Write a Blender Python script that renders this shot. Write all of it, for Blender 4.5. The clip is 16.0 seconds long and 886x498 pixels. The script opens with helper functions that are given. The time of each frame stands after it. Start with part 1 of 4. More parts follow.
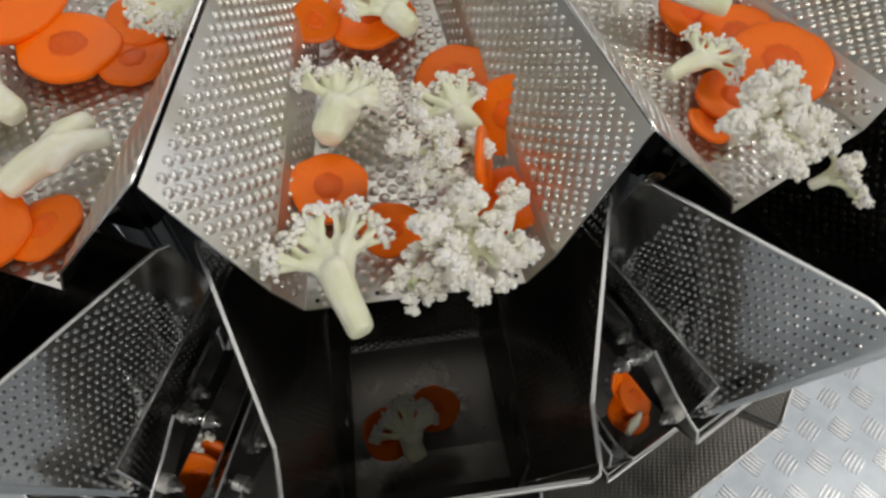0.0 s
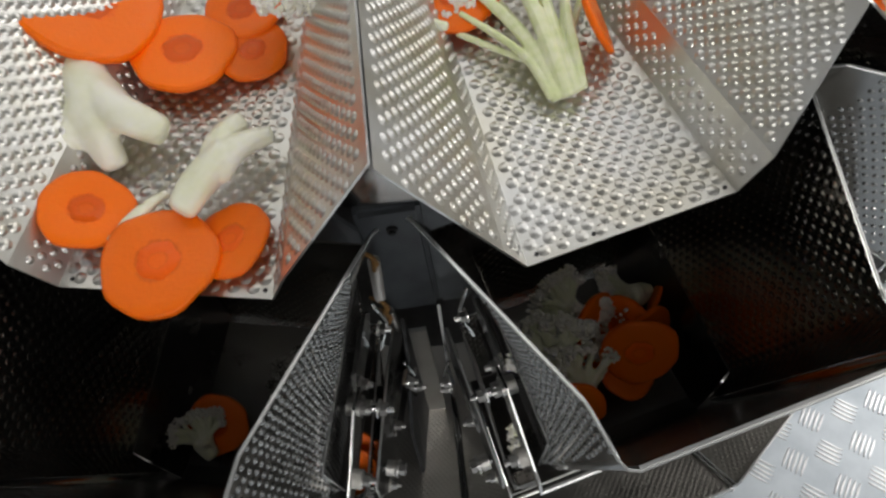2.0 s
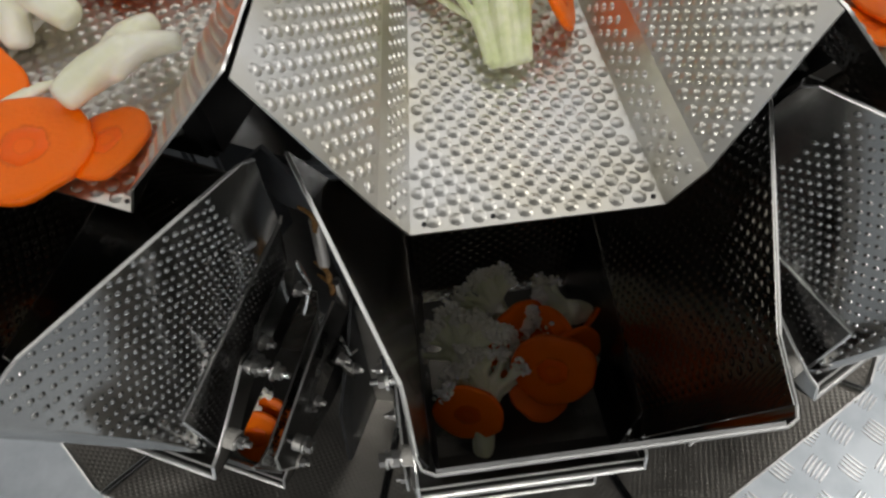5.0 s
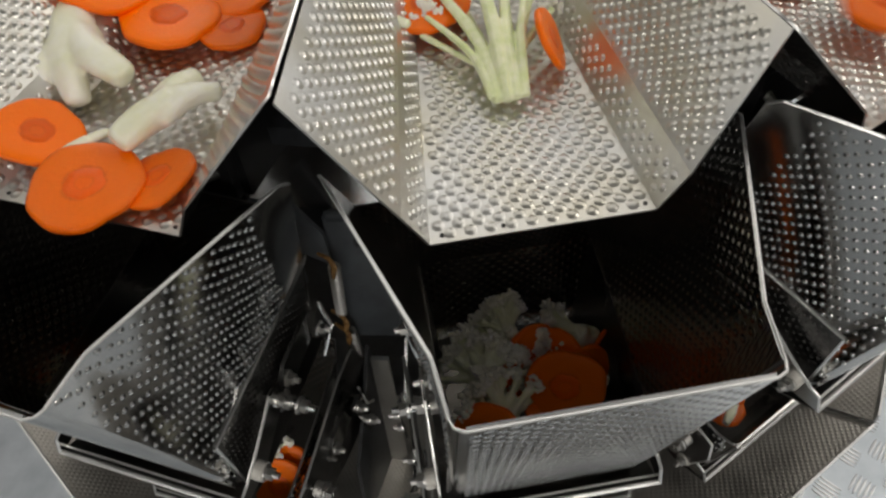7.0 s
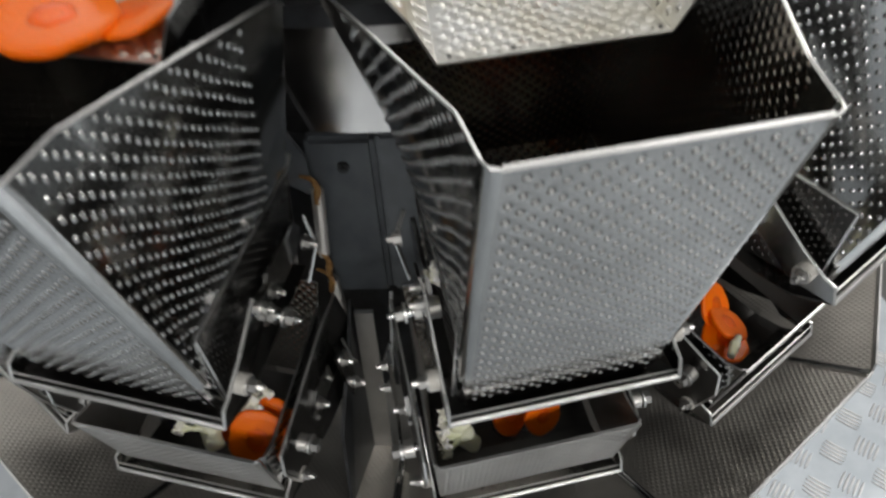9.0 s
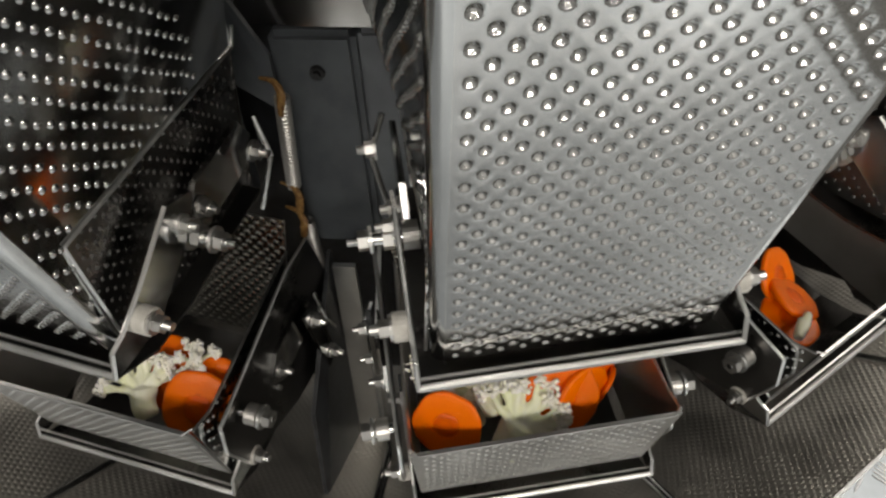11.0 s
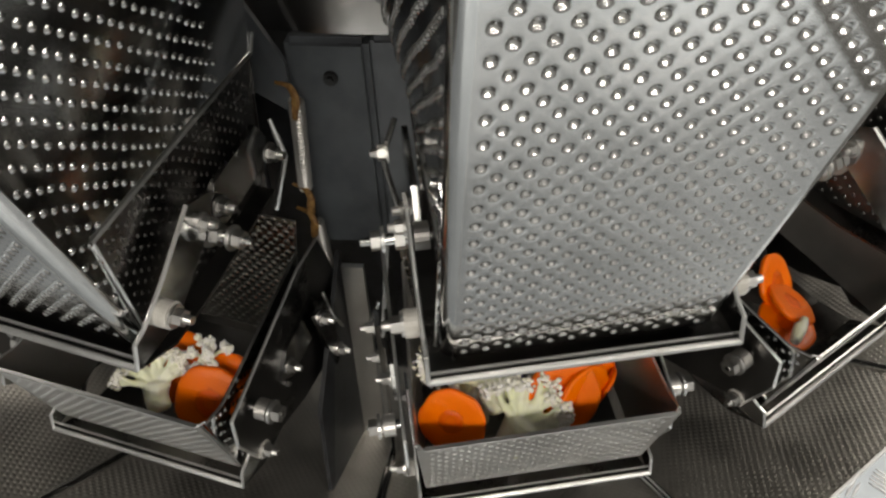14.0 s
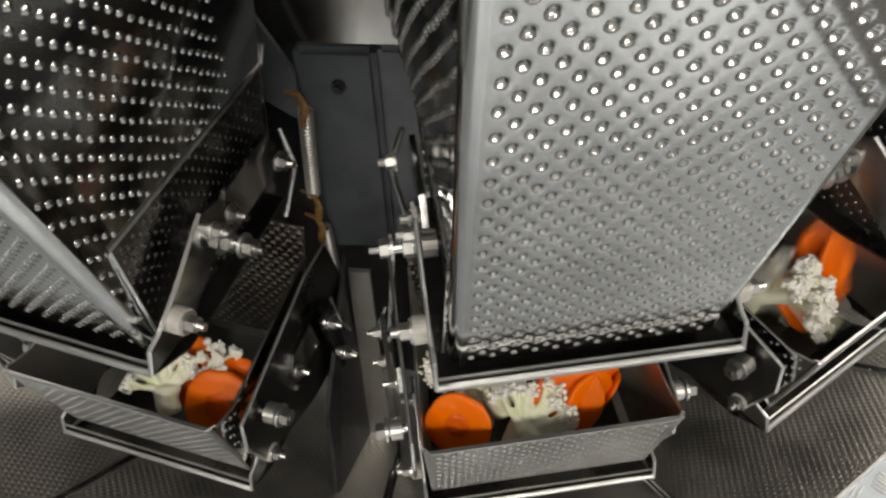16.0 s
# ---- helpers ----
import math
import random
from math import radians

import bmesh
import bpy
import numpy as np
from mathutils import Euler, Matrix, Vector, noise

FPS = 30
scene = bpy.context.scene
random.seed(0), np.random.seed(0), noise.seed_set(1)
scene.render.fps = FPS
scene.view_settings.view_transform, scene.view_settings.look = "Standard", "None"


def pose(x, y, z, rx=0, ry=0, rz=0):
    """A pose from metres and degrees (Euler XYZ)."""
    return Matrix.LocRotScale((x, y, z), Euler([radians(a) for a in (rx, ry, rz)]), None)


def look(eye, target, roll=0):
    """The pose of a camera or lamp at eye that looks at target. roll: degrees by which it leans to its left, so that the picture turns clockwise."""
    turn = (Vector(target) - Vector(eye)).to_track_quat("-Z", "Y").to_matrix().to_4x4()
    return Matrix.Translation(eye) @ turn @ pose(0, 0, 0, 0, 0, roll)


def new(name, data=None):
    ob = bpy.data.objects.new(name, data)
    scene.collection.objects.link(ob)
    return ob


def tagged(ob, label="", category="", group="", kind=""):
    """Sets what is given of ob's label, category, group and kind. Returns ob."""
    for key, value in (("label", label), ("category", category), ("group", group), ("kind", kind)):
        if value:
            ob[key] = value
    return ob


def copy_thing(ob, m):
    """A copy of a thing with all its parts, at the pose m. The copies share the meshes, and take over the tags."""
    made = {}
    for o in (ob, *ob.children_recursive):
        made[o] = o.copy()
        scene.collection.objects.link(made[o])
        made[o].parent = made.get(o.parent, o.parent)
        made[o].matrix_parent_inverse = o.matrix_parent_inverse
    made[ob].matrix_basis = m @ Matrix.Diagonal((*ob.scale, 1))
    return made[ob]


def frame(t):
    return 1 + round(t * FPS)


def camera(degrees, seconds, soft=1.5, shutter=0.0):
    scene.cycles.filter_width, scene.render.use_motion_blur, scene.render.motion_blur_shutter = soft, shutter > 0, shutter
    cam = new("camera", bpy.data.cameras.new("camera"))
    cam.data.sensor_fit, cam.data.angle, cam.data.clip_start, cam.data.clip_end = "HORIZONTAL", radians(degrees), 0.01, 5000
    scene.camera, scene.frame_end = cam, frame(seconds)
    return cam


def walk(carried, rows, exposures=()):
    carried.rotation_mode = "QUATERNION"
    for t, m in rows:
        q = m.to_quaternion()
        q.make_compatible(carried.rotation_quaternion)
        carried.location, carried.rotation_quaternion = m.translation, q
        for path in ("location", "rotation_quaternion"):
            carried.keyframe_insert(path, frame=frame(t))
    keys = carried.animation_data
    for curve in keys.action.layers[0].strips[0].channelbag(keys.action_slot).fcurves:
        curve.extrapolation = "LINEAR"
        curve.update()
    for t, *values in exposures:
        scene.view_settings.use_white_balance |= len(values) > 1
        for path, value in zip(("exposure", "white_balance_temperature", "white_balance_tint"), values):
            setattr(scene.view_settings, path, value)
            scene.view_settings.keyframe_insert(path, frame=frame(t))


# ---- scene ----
cam = camera(66.7, 16.0, soft=2.5, shutter=0.5)
PATH = [
    (0, (0.002, 0.022, 1.509), (0.007, 1.163, -0.133), -0.9),
    (0.5, (-0.028, 0.02, 1.506), (-0.003, 1.143, -0.149), -5.1),
    (1, (-0.078, 0.015, 1.504), (-0.05, 1.119, -0.163), -10.3),
    (1.5, (-0.11, 0.026, 1.503), (-0.059, 1.1, -0.183), -10.5),
    (2, (-0.107, 0.035, 1.501), (-0.037, 1.08, -0.203), -10.0),
    (2.5, (-0.089, 0.038, 1.492), (-0.04, 1.047, -0.234), -9.1),
    (3, (-0.072, 0.038, 1.484), (-0.066, 1.028, -0.254), -8.3),
    (3.5, (-0.059, 0.036, 1.472), (-0.061, 1.038, -0.259), -6.1),
    (3.7, (-0.053, 0.036, 1.465), (-0.062, 1.052, -0.258), -4.7),
    (5.8, (-0.042, 0.007, 1.46), (-0.11, 1.177, -0.16), -3.9),
    (6, (-0.047, 0.0, 1.469), (-0.124, 1.197, -0.131), -5.3),
    (6.5, (-0.045, -0.006, 1.474), (-0.134, 1.198, -0.121), -6.3),
    (7, (-0.05, -0.017, 1.465), (-0.09, 1.272, -0.064), -5.0),
    (7.5, (-0.066, -0.035, 1.462), (-0.039, 1.258, -0.064), -6.0),
    (8, (-0.089, -0.05, 1.451), (-0.01, 1.282, -0.04), -6.2),
    (8.5, (-0.092, -0.061, 1.424), (0.008, 1.338, -0.002), -4.6),
    (9, (-0.078, -0.072, 1.379), (0.008, 1.345, -0.03), -2.8),
    (9.2, (-0.069, -0.07, 1.355), (0.007, 1.336, -0.065), -2.3),
    (11.3, (-0.056, -0.03, 1.278), (-0.057, 1.403, -0.117), -2.7),
    (11.5, (-0.059, -0.03, 1.278), (-0.051, 1.396, -0.124), -3.0),
    (12, (-0.068, -0.033, 1.281), (-0.086, 1.412, -0.101), -4.3),
    (12.5, (-0.067, -0.038, 1.286), (-0.037, 1.403, -0.101), -2.3),
    (13, (-0.06, -0.041, 1.289), (-0.048, 1.387, -0.111), -2.0),
    (13.5, (-0.058, -0.04, 1.285), (-0.061, 1.401, -0.102), -1.9),
    (14, (-0.06, -0.041, 1.285), (-0.06, 1.4, -0.101), -1.9),
    (14.5, (-0.06, -0.042, 1.288), (-0.062, 1.407, -0.091), -2.0),
    (15, (-0.062, -0.038, 1.288), (-0.067, 1.409, -0.092), -2.1),
    (15.5, (-0.061, -0.038, 1.287), (-0.064, 1.403, -0.099), -2.0),
    (16, (-0.062, -0.043, 1.291), (-0.07, 1.401, -0.092), -2.1),
]
walk(cam, [(t, look(eye, target, roll)) for t, eye, target, roll in PATH],
     [(0, 0.17, 6500, 10), (3.7, 0.18, 6300, 10), (6.5, 0.13, 6750, 10), (8.5, 0.34, 6400, 10), (9.2, 0.54, 6450, 10), (11.3, 0.66, 6950, 10), (16, 0.66, 6950, 10)])

# ---- plan of the machine ----
from mathutils.geometry import delaunay_2d_cdt
from mathutils.kdtree import KDTree

AXIS = (-0.0693, 0.667)          # the weigher's upright axis
STEP = 360 / 14                  # fourteen heads
MID = 7.0                        # bearing of the head that the camera faces
FLOOR_Z = 0.25
GROUND_Z = -0.75


def head(k, x=0.0, y=0.0, z=0.0, rx=0, ry=0, rz=0):
    """A pose in the space of head k: x along its front, y towards the axis, z up."""
    return pose(AXIS[0], AXIS[1], 0, 0, 0, MID + STEP * k) @ pose(x, y, z, rx, ry, rz)


# ---- world and lights ----
world = bpy.data.worlds.new("hall")
scene.world = world
world.use_nodes = True
world.node_tree.nodes["Background"].inputs[0].default_value = (0.9, 0.95, 1.0, 1)
world.node_tree.nodes["Background"].inputs[1].default_value = 0.02


def lamp(x, y, z, sx, sy, watts, colour=(1.0, 0.97, 0.92)):
    data = bpy.data.lights.new("ceiling_lamp", "AREA")
    data.shape, data.size, data.size_y, data.energy, data.color = "RECTANGLE", sx, sy, watts, colour
    ob = new("ceiling_lamp", data)
    ob.matrix_world = pose(x, y, z)
    return ob


LAMPS = [(-2.6, 1.2, 1.9, 0.9, 9), (0.4, 1.7, 3.0, 1.6, 17), (3.4, 0.8, 1.9, 0.9, 44), (-1.6, 4.2, 1.9, 0.9, 26), (3.0, 4.2, 1.9, 0.9, 52),
         (-2.4, -3.7, 1.6, 0.5, 62), (0.6, -3.9, 1.6, 0.5, 62), (3.4, -3.2, 1.6, 0.5, 66)]
for lx, ly, wide, deep, watts in LAMPS:
    lamp(lx, ly, 3.93, wide, deep, watts)


# ---- materials ----
def shader(name):
    m = bpy.data.materials.new(name)
    m.use_nodes = True
    return m, m.node_tree.nodes, m.node_tree.links, m.node_tree.nodes["Principled BSDF"]


def ramp(nodes, links, source, stops):
    r = nodes.new("ShaderNodeValToRGB")
    while len(r.color_ramp.elements) < len(stops):
        r.color_ramp.elements.new(0.5)
    for e, (p, c) in zip(r.color_ramp.elements, stops):
        e.position, e.color = p, (*c, 1)
    links.new(source, r.inputs[0])
    return r.outputs[0]


def coords(nodes, links, which="Object", scale=(1, 1, 1)):
    c, m = nodes.new("ShaderNodeTexCoord"), nodes.new("ShaderNodeMapping")
    m.inputs["Scale"].default_value = scale
    links.new(c.outputs[which], m.inputs[0])
    return m.outputs[0]


def noise_tex(nodes, links, vector, scale, detail=4, rough=0.55):
    n = nodes.new("ShaderNodeTexNoise")
    n.inputs["Scale"].default_value, n.inputs["Detail"].default_value, n.inputs["Roughness"].default_value = scale, detail, rough
    links.new(vector, n.inputs["Vector"])
    return n.outputs["Fac"]


def maths(nodes, links, op, a, b=None):
    n = nodes.new("ShaderNodeMath")
    n.operation = op
    for i, v in enumerate((a, b)):
        if v is None:
            continue
        if isinstance(v, (int, float)):
            n.inputs[i].default_value = v
        else:
            links.new(v, n.inputs[i])
    return n.outputs[0]


def emboss_height(nodes, links, pitch, radius):
    """Height of round dimples on a quincunx, from UVs in metres."""
    uv = nodes.new("ShaderNodeUVMap")
    sep = nodes.new("ShaderNodeSeparateXYZ")
    links.new(uv.outputs[0], sep.inputs[0])
    best = None
    for off in (0.0, 0.5):
        sq = None
        for axis in (0, 1):
            a = maths(nodes, links, "ADD", maths(nodes, links, "DIVIDE", sep.outputs[axis], pitch), off)
            d = maths(nodes, links, "SUBTRACT", maths(nodes, links, "FRACT", a), 0.5)
            d = maths(nodes, links, "MULTIPLY", d, d)
            sq = d if sq is None else maths(nodes, links, "ADD", sq, d)
        best = sq if best is None else maths(nodes, links, "MINIMUM", best, sq)
    n = nodes.new("ShaderNodeMapRange")
    n.interpolation_type = "SMOOTHSTEP"
    links.new(best, n.inputs[0])
    n.inputs[1].default_value, n.inputs[2].default_value, n.inputs[3].default_value, n.inputs[4].default_value = 0.0, (radius / pitch) ** 2, 1.0, 0.0
    return n.outputs[0]


def steel(name, base=(0.60, 0.60, 0.59), low=0.16, high=0.34, grain=(1, 1, 1), dimple=None, sign=1.0, smear=60.0, stain=None):
    m, n, l, p = shader(name)
    p.inputs["Metallic"].default_value = 1.0
    v = coords(n, l)
    big = noise_tex(n, l, v, smear * 0.35, 5)
    fine = noise_tex(n, l, coords(n, l, "Object", grain), 900, 3)
    mix = maths(n, l, "ADD", maths(n, l, "MULTIPLY", big, 0.75), maths(n, l, "MULTIPLY", fine, 0.25))
    rg = n.new("ShaderNodeMapRange")
    l.new(mix, rg.inputs[0])
    rg.inputs[1].default_value, rg.inputs[2].default_value, rg.inputs[3].default_value, rg.inputs[4].default_value = 0.3, 0.7, low, high
    l.new(rg.outputs[0], p.inputs["Roughness"])
    dull = stain or tuple(c * 0.82 for c in base)
    l.new(ramp(n, l, big, [(0.32, dull), (0.62, base)]), p.inputs["Base Color"])
    b = n.new("ShaderNodeBump")
    b.inputs["Strength"].default_value, b.inputs["Distance"].default_value = 0.06, 0.0006
    l.new(mix, b.inputs["Height"])
    last = b.outputs[0]
    if dimple:
        d = n.new("ShaderNodeBump")
        d.inputs["Strength"].default_value, d.inputs["Distance"].default_value = 0.9, dimple[2] * sign
        l.new(emboss_height(n, l, dimple[0], dimple[1]), d.inputs["Height"])
        l.new(last, d.inputs["Normal"])
        last = d.outputs[0]
    l.new(last, p.inputs["Normal"])
    return m


def paint(name, base, rough=0.45, spots=None, scale=80.0, bump=0.1, metallic=0.0):
    m, n, l, p = shader(name)
    v = coords(n, l)
    f = noise_tex(n, l, v, scale, 6)
    l.new(ramp(n, l, f, [(0.35, spots or tuple(c * 0.75 for c in base)), (0.6, base)]), p.inputs["Base Color"])
    p.inputs["Roughness"].default_value, p.inputs["Metallic"].default_value = rough, metallic
    b = n.new("ShaderNodeBump")
    b.inputs["Strength"].default_value, b.inputs["Distance"].default_value = bump, 0.001
    l.new(f, b.inputs["Height"])
    l.new(b.outputs[0], p.inputs["Normal"])
    return m


PITCH, BOSS, RISE = 0.008, 0.0017, 0.0011
M_EMBOSS = steel("embossed_steel", base=(0.57, 0.57, 0.56), low=0.08, high=0.17)
M_PAN = steel("wet_embossed_steel", base=(0.70, 0.70, 0.69), low=0.28, high=0.44, stain=(0.60, 0.57, 0.48))
M_WEIGH = steel("dull_embossed_steel", base=(0.70, 0.69, 0.67), low=0.32, high=0.46)
# Darker copy of the embossed steel: the inner shade is in its colour.
M_INNER = steel("embossed_steel_inside_shaded", base=(0.36, 0.345, 0.32), low=0.16, high=0.28, dimple=(PITCH, BOSS * 1.3, RISE * 0.5))
# Steel with the shade of recesses and gaps put into its colour.
M_SHADE = steel("shaded_steel", base=(0.16, 0.155, 0.15), low=0.22, high=0.4)
M_CHUTE = steel("chute_steel", base=(0.63, 0.60, 0.555), low=0.42, high=0.60, dimple=(0.0066, 0.0020, 0.0004))
M_SMOOTH = steel("polished_steel", base=(0.62, 0.62, 0.61), low=0.08, high=0.2)
M_EDGE = steel("cut_steel_edge", base=(0.82, 0.82, 0.81), low=0.26, high=0.42)
M_BOLT = steel("bright_bolt_steel", base=(0.70, 0.69, 0.67), low=0.24, high=0.38)
M_BRUSHED = steel("brushed_steel_tube", base=(0.78, 0.76, 0.73), low=0.36, high=0.48, grain=(1, 1, 0.03))
M_BAND = steel("drum_band_steel", base=(0.80, 0.77, 0.74), low=0.16, high=0.24, grain=(1, 1, 0.03))
M_DARK = paint("dark_grey_housing", (0.035, 0.038, 0.042), 0.35, (0.02, 0.02, 0.022))
M_BLOCK = paint("slate_plastic", (0.085, 0.095, 0.105), 0.38, (0.06, 0.066, 0.075), 40)
M_SLATE = paint("pale_slate_plastic", (0.17, 0.185, 0.20), 0.4, (0.13, 0.14, 0.155), 40)
M_BLACK = paint("black_rubber", (0.016, 0.016, 0.017), 0.5)
M_NYLON = paint("white_nylon", (0.62, 0.60, 0.56), 0.45, (0.5, 0.48, 0.44), 200)
M_RUST = paint("rusty_hook", (0.30, 0.17, 0.05), 0.6, (0.16, 0.07, 0.02), 400, 0.4)
M_WALL = paint("grey_wall_panel", (0.46, 0.47, 0.48), 0.5, (0.39, 0.40, 0.41), 1.5, 0.05)
M_CEIL = paint("ceiling_panel", (0.55, 0.56, 0.57), 0.6, (0.48, 0.49, 0.50), 1.2, 0.05)
M_PLATE = paint("tread_plate_aluminium", (0.52, 0.56, 0.60), 0.42, (0.42, 0.46, 0.50), 14, 0.15, 0.55)
# For the added floor: kept dark to dim what the panels reflect.
M_ADDED_FLOOR = paint("added_dark_floor", (0.13, 0.13, 0.127), 0.6, (0.09, 0.09, 0.088), 2.5, 0.1)
M_TREAD = paint("worn_tread_bar", (0.80, 0.80, 0.80), 0.3, (0.66, 0.67, 0.69), 120, 0.15, 0.7)


def carrot_skin(name, flesh, core):
    m, n, l, p = shader(name)
    uv = n.new("ShaderNodeUVMap")
    ln = n.new("ShaderNodeVectorMath")
    ln.operation = "LENGTH"
    l.new(uv.outputs[0], ln.inputs[0])
    v = coords(n, l)
    f = noise_tex(n, l, v, 260, 5)
    ring = maths(n, l, "ADD", ln.outputs["Value"], maths(n, l, "MULTIPLY", maths(n, l, "SUBTRACT", f, 0.5), 0.22))
    mid = tuple(a * 0.5 + b * 0.5 for a, b in zip(flesh, core))
    col = ramp(n, l, ring, [(0.0, core), (0.30, core), (0.36, tuple(c * 0.88 for c in core)), (0.42, flesh), (0.9, flesh), (1.0, mid)])
    info = n.new("ShaderNodeObjectInfo")
    hsv = n.new("ShaderNodeHueSaturation")
    l.new(col, hsv.inputs["Color"])
    val = n.new("ShaderNodeMapRange")
    l.new(info.outputs["Random"], val.inputs[0])
    val.inputs[3].default_value, val.inputs[4].default_value = 0.85, 1.15
    l.new(val.outputs[0], hsv.inputs["Value"])
    l.new(hsv.outputs[0], p.inputs["Base Color"])
    p.inputs["Roughness"].default_value = 0.34
    p.inputs["Specular IOR Level"].default_value = 0.22
    p.inputs["Coat Weight"].default_value, p.inputs["Coat Roughness"].default_value = 0.16, 0.06
    p.inputs["Subsurface Weight"].default_value = 0.1
    p.inputs["Subsurface Radius"].default_value = (0.006, 0.002, 0.0006)
    p.inputs["Subsurface Scale"].default_value = 0.4
    b = n.new("ShaderNodeBump")
    b.inputs["Strength"].default_value, b.inputs["Distance"].default_value = 0.35, 0.0008
    l.new(noise_tex(n, l, v, 420, 4), b.inputs["Height"])
    l.new(b.outputs[0], p.inputs["Normal"])
    film = n.new("ShaderNodeBump")
    film.inputs["Strength"].default_value, film.inputs["Distance"].default_value = 1.0, 0.004
    l.new(noise_tex(n, l, v, 190, 2), film.inputs["Height"])
    l.new(film.outputs[0], p.inputs["Coat Normal"])
    return m


M_CORE = carrot_skin("carrot_core", (0.86, 0.118, 0.001), (0.89, 0.135, 0.0015))
M_CARROT = carrot_skin("carrot_flesh", (0.96, 0.172, 0.001), (0.88, 0.136, 0.0015))


def veg(name, light, shade, scale, rough):
    m, n, l, p = shader(name)
    v = coords(n, l)
    f = noise_tex(n, l, v, scale, 5)
    l.new(ramp(n, l, f, [(0.33, shade), (0.62, light)]), p.inputs["Base Color"])
    p.inputs["Roughness"].default_value = rough
    p.inputs["Subsurface Weight"].default_value = 0.2
    p.inputs["Subsurface Radius"].default_value = (0.003, 0.003, 0.0015)
    p.inputs["Subsurface Scale"].default_value = 0.5
    b = n.new("ShaderNodeBump")
    b.inputs["Strength"].default_value, b.inputs["Distance"].default_value = 0.4, 0.0008
    l.new(noise_tex(n, l, v, scale * 3, 4), b.inputs["Height"])
    l.new(b.outputs[0], p.inputs["Normal"])
    return m


M_CURD = veg("cauliflower_curd", (0.97, 0.95, 0.88), (0.91, 0.88, 0.74), 90, 0.55)
M_STALK = veg("cauliflower_stalk", (0.92, 0.92, 0.76), (0.79, 0.82, 0.55), 60, 0.42)
M_STEM = veg("cauliflower_stem_green", (0.86, 0.88, 0.62), (0.70, 0.77, 0.40), 120, 0.4)
M_PALE = veg("cut_stalk_white", (0.93, 0.92, 0.80), (0.80, 0.80, 0.58), 45, 0.36)


# ---- mesh helpers ----
def part(name, bm, material, parent=None, label=""):
    me = bpy.data.meshes.new(name)
    bm.to_mesh(me)
    bm.free()
    return mesh_part(name, me, material, parent, label)


def mesh_part(name, me, material, parent=None, label=""):
    me.materials.append(material)
    ob = new(name, me)
    ob.parent = parent
    return tagged(ob, label)


def smooth(ob, angle=40):
    me = ob.data
    me.polygons.foreach_set("use_smooth", [True] * len(me.polygons))
    me.set_sharp_from_angle(angle=radians(angle))
    return ob


def boxed(bm, lo, hi, bevel=0.0, m=None):
    made = bmesh.ops.create_cube(bm, size=1.0)["verts"]
    c = [(a + b) / 2 for a, b in zip(lo, hi)]
    s = [b - a for a, b in zip(lo, hi)]
    for v in made:
        v.co = Vector([c[i] + v.co[i] * s[i] for i in range(3)])
    if bevel:
        es = list({e for v in made for e in v.link_edges})
        made = list({v for f in bmesh.ops.bevel(bm, geom=es, offset=bevel, segments=2, affect="EDGES")["faces"] for v in f.verts} | {v for v in made if v.is_valid})
    if m is not None:
        bmesh.ops.transform(bm, matrix=m, verts=made)
    return bm


def rod(bm, a, b, r1, r2=None, sides=14, cap=True):
    a, b = Vector(a), Vector(b)
    r2 = r1 if r2 is None else r2
    turn = (b - a).to_track_quat("Z", "Y").to_matrix()
    rings = []
    for c, r in ((a, r1), (b, r2)):
        rings.append([bm.verts.new(c + turn @ Vector((r * math.cos(2 * math.pi * i / sides), r * math.sin(2 * math.pi * i / sides), 0))) for i in range(sides)])
    for i in range(sides):
        j = (i + 1) % sides
        bm.faces.new((rings[0][i], rings[0][j], rings[1][j], rings[1][i]))
    if cap:
        bm.faces.new(rings[0][::-1])
        bm.faces.new(rings[1])
    return bm


def plate(bm, outline, thick, axis=0):
    """A flat plate: outline points, thickness along the axis, centred."""
    off = Vector((0, 0, 0))
    off[axis] = thick / 2
    a = [bm.verts.new(Vector(p) + off) for p in outline]
    b = [bm.verts.new(Vector(p) - off) for p in outline]
    bm.faces.new(a), bm.faces.new(b[::-1])
    for i in range(len(a)):
        j = (i + 1) % len(a)
        bm.faces.new((a[j], a[i], b[i], b[j]))
    bmesh.ops.recalc_face_normals(bm, faces=bm.faces[:])
    return bm


def polyline(points, n):
    """n + 1 points at even steps of the parameter along a path of (share, point)."""
    out = []
    for i in range(n + 1):
        s = i / n
        for (s0, p0), (s1, p1) in zip(points, points[1:]):
            if s <= s1 + 1e-9:
                f = (s - s0) / (s1 - s0)
                out.append(np.array(p0) * (1 - f) + np.array(p1) * f)
                break
    return np.array(out)


DOME = ((1.0, -0.07), (0.86, 0.20), (0.62, 0.62), (0.32, 0.92))


BOWL = ((1.28, 0.0), (1.0, 0.03), (0.84, 0.24), (0.6, 0.62), (0.3, 0.92))


